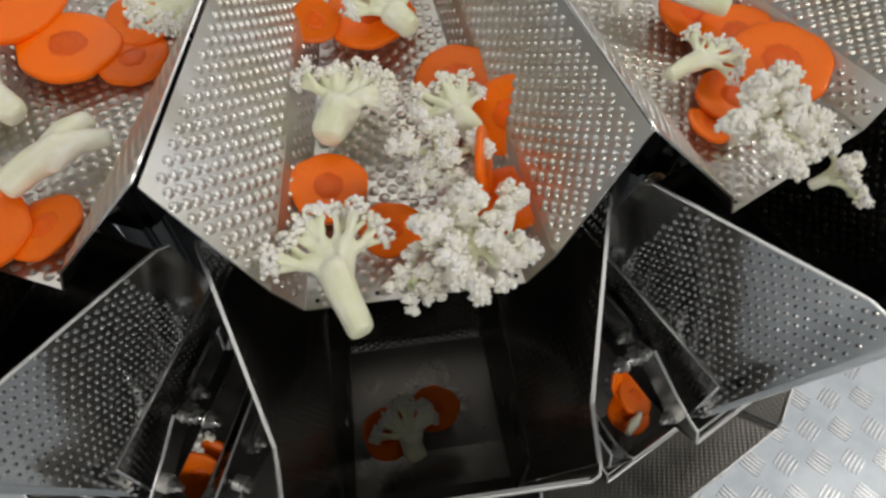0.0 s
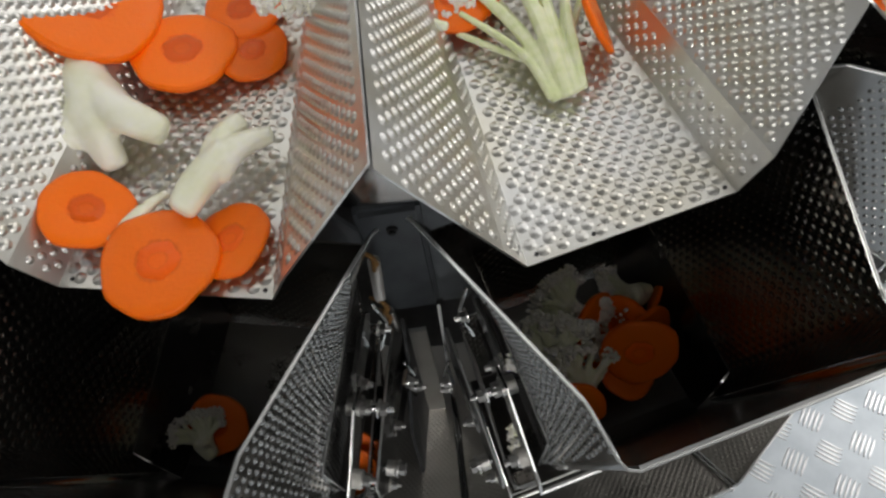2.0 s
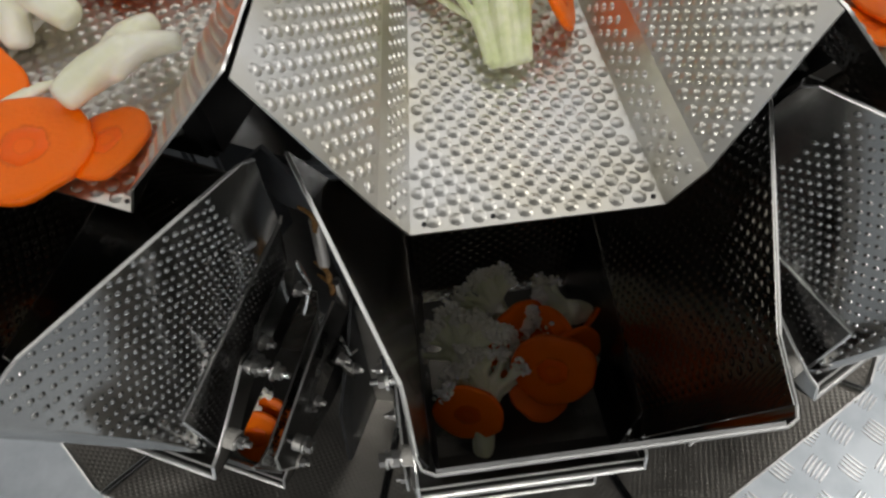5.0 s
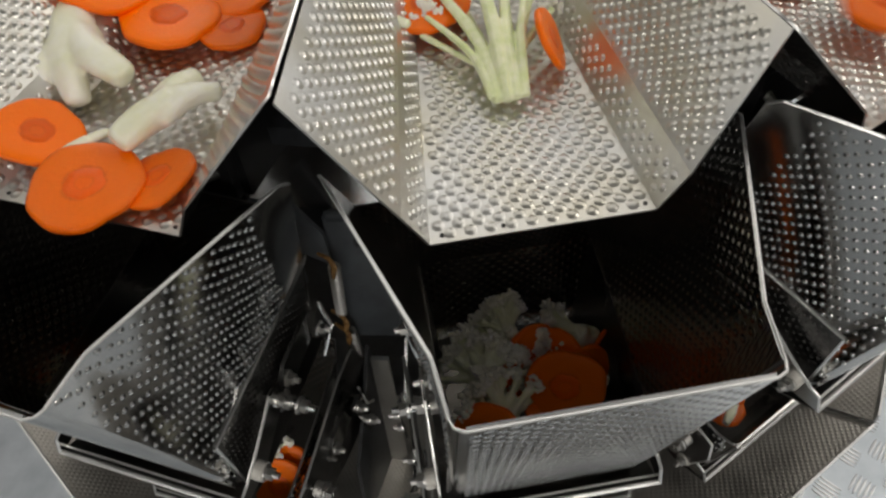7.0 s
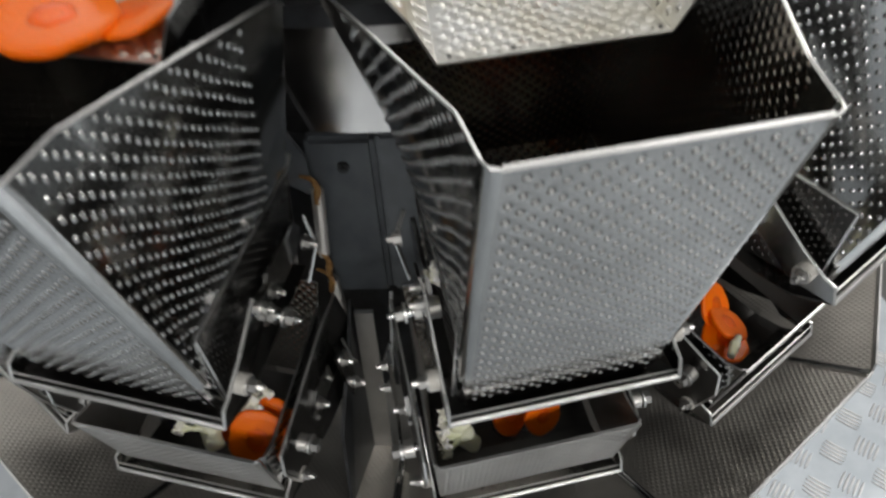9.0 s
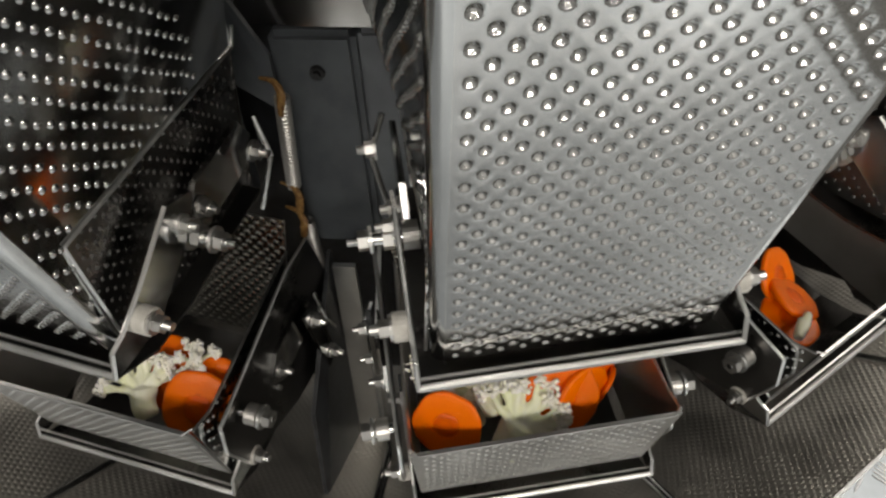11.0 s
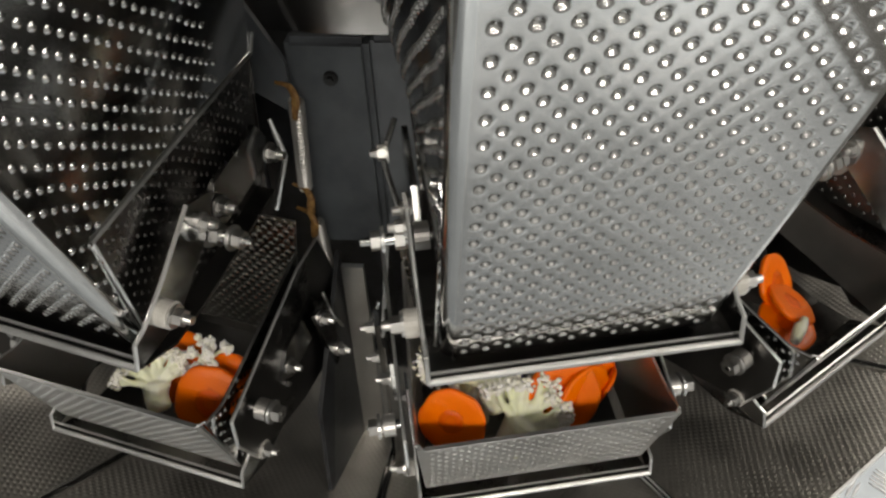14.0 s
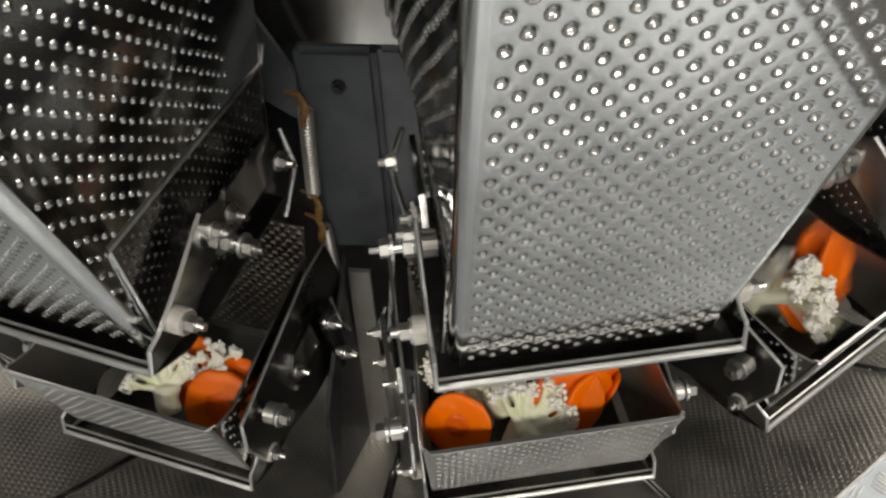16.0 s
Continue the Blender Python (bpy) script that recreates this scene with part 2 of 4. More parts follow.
def dented(sites, lo, hi, ring, faces, verts, uvs, count, n_front, n_back, n_rim, boss, rise, sides, flip):
    """Replace the front face of a flat sheet by one with round pressed hollows."""
    o = lo[0]
    e1 = (lo[-1] - lo[0]) / np.linalg.norm(lo[-1] - lo[0])
    n = np.cross(e1, hi[0] - lo[0])
    n /= np.linalg.norm(n)
    e2 = np.cross(n, e1)
    out = -n if flip else n
    grid = verts[0]
    pts = [(float((grid[r] - o) @ e1), float((grid[r] - o) @ e2)) for r in ring]
    drop = [0.0] * len(pts)
    loop = list(range(len(pts)))
    for c, _ in sites:
        a, b = float((c - o) @ e1), float((c - o) @ e2)
        for rr, hh in BOWL:
            for m in range(sides):
                g = 2 * math.pi * m / sides
                pts.append((a + rr * boss * math.cos(g), b + rr * boss * math.sin(g)))
                drop.append(-hh * rise)
        pts.append((a, b))
        drop.append(-rise)
    made, _, tris, orig, _, _ = delaunay_2d_cdt([Vector(p) for p in pts], [], [loop], 1, 1e-6)
    height = [drop[q[0]] if q else 0.0 for q in orig]
    made = np.array([v[:] for v in made])
    verts.append(o + made[:, :1] * e1 + made[:, 1:] * e2 + np.array(height)[:, None] * out)
    uvs.append(made)
    kept = faces[n_front:n_rim]
    fresh = [[count + v for v in (t[::-1] if flip else t)] for t in tris]
    k = len(fresh)
    return fresh + kept, count + len(made), k, k + n_back - n_front, k + n_rim - n_front


def sheet(name, low, high, material, parent, thick=0.0011, rise=RISE, boss=BOSS, flip=False, margin=0.004, shift=(0, 0, 0), label="", back=None, sides=8, square=False, smooth_from=1.0, dent=False, pitch=None, edge=None):
    """A sheet between two paths (low and high) of (share, point), with round embossed bosses in a quincunx, a second face and closed edges."""
    pitch = pitch or PITCH
    low, high = [(s, np.array(p) - np.array(shift)) for s, p in low], [(s, np.array(p) - np.array(shift)) for s, p in high]
    tall = max(np.linalg.norm(high[0][1] - low[0][1]), np.linalg.norm(high[-1][1] - low[-1][1]))
    nu, nv = 24, 12
    lo, hi = polyline(low, nu), polyline(high, nu)
    f = np.linspace(0, 1, nv + 1)[None, :, None]
    grid = lo[:, None, :] * (1 - f) + hi[:, None, :] * f
    du, dv = np.gradient(grid, axis=0), np.gradient(grid, axis=1)
    nrm = np.cross(du, dv)
    nrm /= np.maximum(np.linalg.norm(nrm, axis=2, keepdims=True), 1e-12)
    if flip:
        nrm = -nrm
    u = np.cumsum(np.linalg.norm(du, axis=2), axis=0)
    u -= u[nu // 2][None, :]
    v = np.cumsum(np.linalg.norm(dv, axis=2), axis=1)
    w = nv + 1
    i, j = np.meshgrid(np.arange(nu), np.arange(nv), indexing="ij")
    q = np.stack([i * w + j, (i + 1) * w + j, (i + 1) * w + j + 1, i * w + j + 1], axis=-1).reshape(-1, 4)
    if flip:
        q = q[:, ::-1]
    ring = [a * w for a in range(nu + 1)] + [nu * w + b for b in range(1, w)] + [a * w + nv for a in range(nu - 1, -1, -1)] + [b for b in range(nv - 1, 0, -1)]
    front, second = grid.reshape(-1, 3), (grid - nrm * thick).reshape(-1, 3)
    base = len(front)
    rims = [[ring[k], base + ring[k], base + ring[(k + 1) % len(ring)], ring[(k + 1) % len(ring)]] for k in range(len(ring))]
    if flip:
        rims = [r[::-1] for r in rims]
    faces = q.tolist()
    n_front = len(faces)
    faces += (q[:, ::-1] + base).tolist()
    n_back = len(faces)
    faces += rims
    n_rim = len(faces)
    verts = [front, second]
    uvs = [np.stack([u, v], -1).reshape(-1, 2)] * 2
    count = 2 * base
    if rise:
        sites = []
        if square:
            # an even square lattice laid on the panel's mean plane; the far end stays smooth
            m = 180
            fu, fv = np.linspace(0, 1, m + 1), np.linspace(0, 1, m + 1)
            dl, dh = polyline(low, m), polyline(high, m)
            dense = dl[:, None, :] * (1 - fv[None, :, None]) + dh[:, None, :] * fv[None, :, None]
            e1 = (dh[-1] - dh[0]) / np.linalg.norm(dh[-1] - dh[0])
            mean = np.cross(e1, (dh[m // 2] - dl[m // 2]))
            mean /= np.linalg.norm(mean)
            e2 = np.cross(mean, e1)
            flat = np.stack([(dense - dh[0]) @ e1, (dense - dh[0]) @ e2], -1)
            ru = np.cumsum(np.linalg.norm(np.gradient(dense, axis=0), axis=2), axis=0)
            rv = np.cumsum(np.linalg.norm(np.gradient(dense, axis=1), axis=2), axis=1)
            rim_gap = np.minimum(np.minimum(ru, ru[-1:] - ru), np.minimum(rv, rv[:, -1:] - rv))
            ok = (rim_gap > margin) & ((fu <= smooth_from)[:, None])
            where = np.argwhere(ok)
            tree = KDTree(len(where))
            for t, (p, q2) in enumerate(where):
                tree.insert((flat[p, q2, 0], flat[p, q2, 1], 0), t)
            tree.balance()
            for p in range(-45, 46):
                for q2 in range(-45, 46):
                    _, t, far = tree.find((p * 0.00392 - q2 * 0.00294, -p * 0.00316 - q2 * 0.00676, 0))
                    if far < 0.0008:
                        w0, w1 = where[t]
                        sites.append((dense[w0, w1], min(int(w0 * nu / m), nu - 1)))
        else:
            for r in range(1, int(tall / (pitch / 2))):
                g = r * (pitch / 2) / tall
                line = lo * (1 - g) + hi * g
                run = np.concatenate([[0], np.cumsum(np.linalg.norm(np.diff(line, axis=0), axis=1))])
                if min(g, 1 - g) * tall < margin:
                    continue
                half = run[-1] / 2
                k0 = int(half / pitch) + 1
                for k in range(-k0, k0 + 1):
                    at = half + (k + 0.5 * (r % 2)) * pitch
                    if margin <= at <= run[-1] - margin:
                        sites.append((np.array([np.interp(at, run, line[:, a]) for a in range(3)]), min(int(np.searchsorted(run, at)), nu) - 1))
        if dent:
            faces, count, n_front, n_back, n_rim = dented(sites, lo, hi, ring, faces, verts, uvs, count, n_front, n_back, n_rim, boss, rise, sides, flip)
            sites = []
        for c, seg in sites:
            tu = (lo[seg + 1] - lo[seg]) * 0.5 + (hi[seg + 1] - hi[seg]) * 0.5
            tv = (hi[seg] - lo[seg]) * 0.5 + (hi[seg + 1] - lo[seg + 1]) * 0.5
            n = np.cross(tu, tv)
            n /= np.linalg.norm(n)
            if flip:
                n = -n
            e1 = tu / np.linalg.norm(tu)
            e2 = np.cross(n, e1)
            ang = np.arange(sides) * 2 * math.pi / sides
            circle = np.cos(ang)[:, None] * e1 + np.sin(ang)[:, None] * e2
            verts.append(np.concatenate([c + circle * (rr * boss) + n * (hh * rise) for rr, hh in DOME] + [(c + n * rise)[None]]))
            uvs.append(np.zeros((len(DOME) * sides + 1, 2)))
            for d in range(len(DOME) - 1):
                for m in range(sides):
                    m2 = (m + 1) % sides
                    faces.append([count + d * sides + m, count + d * sides + m2, count + (d + 1) * sides + m2, count + (d + 1) * sides + m])
            top = count + len(DOME) * sides
            for m in range(sides):
                faces.append([count + (len(DOME) - 1) * sides + m, count + (len(DOME) - 1) * sides + (m + 1) % sides, top])
            count = top + 1
    me = bpy.data.meshes.new(name)
    me.from_pydata(np.concatenate(verts).tolist(), [], faces)
    layer = me.uv_layers.new(name="UVMap")
    idx = np.zeros(len(me.loops), dtype=np.int32)
    me.loops.foreach_get("vertex_index", idx)
    layer.data.foreach_set("uv", np.concatenate(uvs)[idx].astype(np.float32).ravel())
    ob = mesh_part(name, me, material, parent, label)
    # The second face defaults to the steel darkened for shade.
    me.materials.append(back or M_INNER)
    me.materials.append(edge or M_EDGE)
    mats = np.zeros(len(me.polygons), dtype=np.int32)
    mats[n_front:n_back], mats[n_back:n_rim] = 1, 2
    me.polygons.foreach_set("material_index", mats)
    flags = np.ones(len(me.polygons), dtype=bool)
    flags[n_back:n_rim] = False
    me.polygons.foreach_set("use_smooth", flags)
    me.set_sharp_from_angle(angle=radians(75))
    return ob


def helix(bm, p, q, wide, wire, turns, per=10, sides=6):
    """A closely wound wire between two points."""
    p, q = Vector(p), Vector(q)
    turn = (q - p).to_track_quat("Z", "Y").to_matrix()
    rings, n = [], turns * per
    for i in range(n + 1):
        a = 2 * math.pi * i / per
        out = turn @ Vector((math.cos(a), math.sin(a), 0))
        up = (q - p).normalized()
        c = p.lerp(q, i / n) + out * wide
        rings.append([bm.verts.new(c + out * wire * math.cos(2 * math.pi * k / sides) + up * wire * math.sin(2 * math.pi * k / sides)) for k in range(sides)])
    for a, b in zip(rings, rings[1:]):
        for k in range(sides):
            bm.faces.new((a[k], a[(k + 1) % sides], b[(k + 1) % sides], b[k]))
    bm.faces.new(rings[0]), bm.faces.new(rings[-1][::-1])
    bmesh.ops.recalc_face_normals(bm, faces=bm.faces[:])
    return bm


def tube_path(bm, points, r, sides=8):
    for a, b in zip(points, points[1:]):
        rod(bm, a, b, r, sides=sides)
    return bm


def bolt(parent, at, direction, size=0.006, nylon=False, shift=(0, 0, 0)):
    """A bolt with washer and hexagon nut; returns nothing."""
    a, d = Vector(at) - Vector(shift), Vector(direction).normalized()
    bm = bmesh.new()
    if nylon:
        rod(bm, a, a + d * size * 1.1, size * 1.15, sides=20)
        part("bushing", bm, M_NYLON, parent, "white nylon hinge bushing")
        a = a + d * size * 1.1
        bm = bmesh.new()
    rod(bm, a, a + d * size * 0.25, size * 1.0, sides=18)
    rod(bm, a + d * size * 0.25, a + d * size * 1.0, size * 0.75, sides=6)
    rod(bm, a + d * size * 1.0, a + d * size * 1.7, size * 0.42, size * 0.36, sides=12)
    part("bolt", bm, M_BOLT, parent)


def thing(name, label, category, group="", at=None):
    ob = new(name)
    ob.empty_display_size = 0.02
    if at is not None:
        ob.matrix_basis = at
    return tagged(ob, label, category, group)


# ---- hall ----
def build_hall():
    lo, hi = (-5.0, -5.0), (5.0, 6.0)
    bm = bmesh.new()
    boxed(bm, (-1.2, -1.4, FLOOR_Z - 0.06), (0.92, 2.7, FLOOR_Z), 0.003)
    floor = part("floor", bm, M_PLATE)
    tagged(floor, "worn aluminium tread plate of the platform", "floor", kind="structure")
    # Unseen lower floor, added dark so side panels mirror less brightness past the platform.
    bm = bmesh.new()
    boxed(bm, (lo[0], lo[1], GROUND_Z - 0.1), (hi[0], hi[1], GROUND_Z))
    tagged(part("hall_floor", bm, M_ADDED_FLOOR), "unseen dark floor added below the platform to dim reflections", "floor", kind="structure")
    for x, y in ((-1.1, -1.3), (0.82, -1.3), (-1.1, 0.6), (0.82, 0.6), (-1.1, 2.6), (0.82, 2.6)):
        bm = bmesh.new()
        boxed(bm, (x - 0.04, y - 0.04, GROUND_Z), (x + 0.04, y + 0.04, FLOOR_Z - 0.06), 0.004)
        tagged(part("platform_post", bm, M_BRUSHED), "square steel post under the platform", "post", "platform posts")
    bm = bmesh.new()
    boxed(bm, (lo[0], lo[1], 4.0), (hi[0], hi[1], 4.1))
    tagged(part("ceiling", bm, M_CEIL), "grey panelled hall ceiling", "ceiling", kind="structure")
    for name, a, b in (("wall_north", (lo[0], hi[1], GROUND_Z), (hi[0], hi[1] + 0.1, 4.0)), ("wall_south", (lo[0], lo[1] - 0.1, GROUND_Z), (hi[0], lo[1], 4.0)),
                       ("wall_west", (lo[0] - 0.1, lo[1], GROUND_Z), (lo[0], hi[1], 4.0)), ("wall_east", (hi[0], lo[1], GROUND_Z), (hi[0] + 0.1, hi[1], 4.0))):
        bm = bmesh.new()
        boxed(bm, a, b)
        tagged(part(name, bm, M_WALL), "grey insulated wall panels of the hall", "wall", kind="structure")
    for lx, ly, wide, deep, _ in LAMPS:
        bm = bmesh.new()
        boxed(bm, (lx - wide / 2 - 0.04, ly - deep / 2 - 0.04, 3.94), (lx + wide / 2 + 0.04, ly + deep / 2 + 0.04, 4.0), 0.004)
        tagged(part("ceiling_light", bm, M_WALL), "long white ceiling light fitting", "lamp", "hall ceiling lights")
    return floor


def build_treads(floor):
    """Raised five-bar groups of the tread plate, alternating in direction, near the machine."""
    bm = bmesh.new()
    s = 0.022
    for b in range(5):
        y = (b - 2) * 0.0078
        w = s * (0.92 if b in (0, 4) else 1.0)
        ring = []
        for i in range(10):
            a = 2 * math.pi * i / 10
            ring.append((w * math.cos(a), y + 0.0026 * math.sin(a)))
        top = [bm.verts.new((x * 0.86, y + (yy - y) * 0.55, 0.0022)) for x, yy in ring]
        bot = [bm.verts.new((x, yy, 0)) for x, yy in ring]
        bm.faces.new(top)
        for i in range(10):
            j = (i + 1) % 10
            bm.faces.new((bot[i], bot[j], top[j], top[i]))
    me = bpy.data.meshes.new("tread")
    bm.to_mesh(me)
    bm.free()
    me.materials.append(M_TREAD)
    count = 0
    for i in range(-2, 26):
        for j in range(-14, 22):
            x, y = 0.20 + i * 0.062, 0.15 + j * 0.062
            r = math.hypot(x - AXIS[0], y - AXIS[1])
            if r < 0.50 or r > 1.35 or x > 0.88 or y > 1.0 or count >= 300:
                continue
            ob = new("tread", me)
            ob.parent = floor
            ob.matrix_basis = pose(x, y, FLOOR_Z + 0.0003, 0, 0, 45 if (i + j) % 2 else -45)
            count += 1


# ---- the weigher's frame ----
def build_frame():
    ob = thing("central_housing", "round housing with a brushed steel band at the weigher's core", "machine body", at=pose(AXIS[0], AXIS[1], FLOOR_Z))
    bm = bmesh.new()
    rod(bm, (0, 0, 0.462), (0, 0, 0.86), 0.29, sides=56)
    smooth(part("drum", bm, M_DARK, ob), 30)
    bm = bmesh.new()
    rod(bm, (0, 0, 0.858), (0, 0, 0.956), 0.347, sides=112)
    smooth(part("steel_band", bm, M_BAND, ob, "brushed stainless steel drum wall"), 30)
    bm = bmesh.new()
    rod(bm, (0, 0, 0.955), (0, 0, 0.968), 0.385, sides=72)
    smooth(part("top_plate", bm, M_DARK, ob), 30)
    for i in range(4):
        bm = bmesh.new()
        a = math.pi / 4 + i * math.pi / 2
        rod(bm, (0.24 * math.cos(a), 0.24 * math.sin(a), 0), (0.24 * math.cos(a), 0.24 * math.sin(a), 0.464), 0.02)
        smooth(part("leg", bm, M_BRUSHED, ob), 30)
    return ob


def build_post():
    """Plastic drive block with its bars between two heads, on the line between them."""
    ob = thing("drive_unit", "slate plastic drive block hung between two hoppers", "drive unit", "drive units between the heads")
    bm = bmesh.new()
    boxed(bm, (-0.044, -0.352, 0.947), (0.006, -0.30, 1.107), 0.004)
    part("drive_block", bm, M_BLOCK, ob, "slate grey plastic block")
    bm = bmesh.new()
    boxed(bm, (0.006, -0.347, 0.943), (0.036, -0.30, 1.106), 0.003)
    part("side_block", bm, M_SLATE, ob, "lighter grey plastic cover strip")
    bm = bmesh.new()
    rod(bm, (-0.018, -0.350, 1.083), (-0.018, -0.3545, 1.083), 0.0048, 0.0042, 18)
    rod(bm, (-0.018, -0.3545, 1.083), (-0.018, -0.357, 1.083), 0.0026, 0.0024, 6)
    part("cover_screw", bm, M_BLACK, ob, "dark cap screw")
    bm = bmesh.new()
    plate(bm, [(-0.026, -0.372, 0.945), (-0.010, -0.372, 0.945), (-0.012, -0.375, 0.60), (-0.034, -0.375, 0.60)], 0.004, 1)
    part("divider_bar", bm, M_EDGE, ob, "flat pale steel divider bar")
    for x in (-0.034, -0.018):
        bm = bmesh.new()
        boxed(bm, (x - 0.0024, -0.392, 0.620), (x + 0.0024, -0.382, 0.715), 0.0008)
        part("slot_bar", bm, M_EDGE, ob)
    for z in (0.660, 0.712):
        bm = bmesh.new()
        boxed(bm, (-0.037, -0.388, z - 0.003), (-0.015, -0.384, z + 0.003), 0.0008)
        part("cross_bar", bm, M_EDGE, ob)
    bm = bmesh.new()
    plate(bm, [(-0.030, -0.362, 0.95), (-0.030, -0.395, 0.93), (-0.040, -0.440, 0.86), (-0.042, -0.462, 0.74), (-0.040, -0.45, 0.62), (-0.030, -0.33, 0.62)], 0.003, 0)
    part("divider_plate", bm, M_DARK, ob, "dark upright divider plate")
    bm = bmesh.new()
    plate(bm, [(-0.078, -0.360, 1.1215), (-0.061, -0.360, 1.1385), (-0.0415, -0.358, 1.097), (-0.0415, -0.358, 1.062), (-0.064, -0.358, 1.078)], 0.004, 1)
    part("guard_plate", bm, M_BLOCK, ob, "pointed slate guard plate")
    bm = bmesh.new()
    plate(bm, [(0.004, -0.40, 0.90), (0.004, -0.35, 0.945), (0.004, -0.33, 0.70), (0.004, -0.42, 0.70)], 0.003, 0)
    part("guide_plate", bm, M_SMOOTH, ob)
    return ob


def build_chute():
    """One dimpled segment of the collecting funnel under a head."""
    ob = thing("discharge_chute", "sloping dimpled steel discharge chute below the hoppers", "chute", "chutes of the funnel")
    t = math.tan(radians(STEP / 2))
    r0, z0, r1, z1 = 0.566, 0.828, 0.12, 0.60
    w0, w1 = r0 * t - 0.002, r1 * t - 0.002
    sheet("chute_panel", [(0, (-w0, -r0, z0)), (1, (w0, -r0, z0))], [(0, (-w1, -r1, z1)), (1, (w1, -r1, z1))], M_CHUTE, ob, rise=0, back=M_SMOOTH)
    bm = bmesh.new()
    plate(bm, [(-w0, -r0 - 0.0005, z0 - 0.002), (w0, -r0 - 0.0005, z0 - 0.002), (w0 - 0.004, -r0 - 0.0005, z0 + 0.010), (-w0 + 0.004, -r0 - 0.0005, z0 + 0.010)], 0.0018, 1)
    part("rim", bm, M_EDGE, ob)
    bm = bmesh.new()
    for s in (-1, 1):
        rod(bm, (s * w0, -r0, z0 + 0.001), (s * w1, -r1, z1 + 0.001), 0.0022, sides=8)
    part("seam", bm, M_SMOOTH, ob)
    return ob


# ---- a head: feeder pan, pool hopper, weigh hopper ----
def build_pan():
    ob = thing("feeder_pan", "wet dimpled stainless steel vibratory feeder pan", "feeder pan", "feeder pans round the cone")
    sh = (0, -0.487, 1.238)
    ob.matrix_basis = pose(*sh)
    y0, y1, rake = -0.487, -0.16, 0.12
    zb = 1.238 + rake * (y1 - y0)
    hw0, hw1 = 0.052, 0.020
    sheet("pan_bottom", [(0, (-hw0, y0, 1.238)), (1, (hw0, y0, 1.238))], [(0, (-hw1, y1, zb)), (1, (hw1, y1, zb))], M_PAN, ob, shift=sh, boss=0.0033, rise=0.0009, pitch=0.0094, margin=0.0020, sides=10)
    for s in (-1, 1):
        a0, a1 = (s * hw0, y0, 1.238), (s * hw1, y1, zb)
        b0, b1 = (s * 0.063, -0.488, 1.259), (s * 0.026, y1, zb + 0.021)
        c0, c1 = (s * 0.1045, -0.463, 1.307), (s * 0.0358, y1, zb + 0.057)
        sheet("pan_wall", [(0, a0), (1, a1)], [(0, b0), (1, b1)], M_PAN, ob, shift=sh, flip=s > 0, margin=0.003, boss=0.0022)
        sheet("pan_flange", [(0, b0), (1, b1)], [(0, c0), (1, c1)], M_PAN, ob, shift=sh, flip=s > 0, boss=0.0029, rise=0.0010, pitch=0.0086, margin=0.0026)
    bm = bmesh.new()
    boxed(bm, (-0.038, -0.42 + 0.487, -0.055), (0.038, -0.22 + 0.487, -0.006), 0.006)
    part("vibrator_bracket", bm, M_BLACK, ob, "glossy black vibrator bracket")
    for s in (-1, 1):
        bolt(ob, (s * 0.022, 0.067, -0.030), (0, -1, 0), 0.0035)
    for x in (-0.046, -0.018, 0.014, 0.048):
        bm = bmesh.new()
        rod(bm, (x, 0.004, 0.0004), (x, 0.004, 0.0009), 0.0011, sides=8)
        part("weld_spot", bm, M_BLACK, ob)
    return ob


def gate_part(parent, hx, lip_y, lip_z, hinge, back_y, ear, label):
    """A hinged door under a hopper: floor plate, folded front lip, and ears."""
    shift = Vector(hinge)
    bm = bmesh.new()
    rows = []
    for w, y, z in ((hx, lip_y, lip_z), (hx - 0.001, lip_y + 0.024, lip_z - 0.012), (hx - 0.003, lip_y + 0.05, lip_z - 0.014), (hx - 0.004, back_y, lip_z - 0.004)):
        rows.append([bm.verts.new(Vector((sx * w, y, z - dz)) - shift) for sx, dz in ((-1, 0), (1, 0), (1, 0.0014), (-1, 0.0014))])
    for p, q in zip(rows, rows[1:]):
        for i in range(4):
            bm.faces.new((p[i], p[(i + 1) % 4], q[(i + 1) % 4], q[i]))
    bm.faces.new(rows[0][::-1]), bm.faces.new(rows[-1])
    bmesh.ops.recalc_face_normals(bm, faces=bm.faces[:])
    # Shade under the hopper is put into the door's dark colour.
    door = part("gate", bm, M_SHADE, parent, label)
    door.matrix_basis = pose(*hinge)
    return door, shift


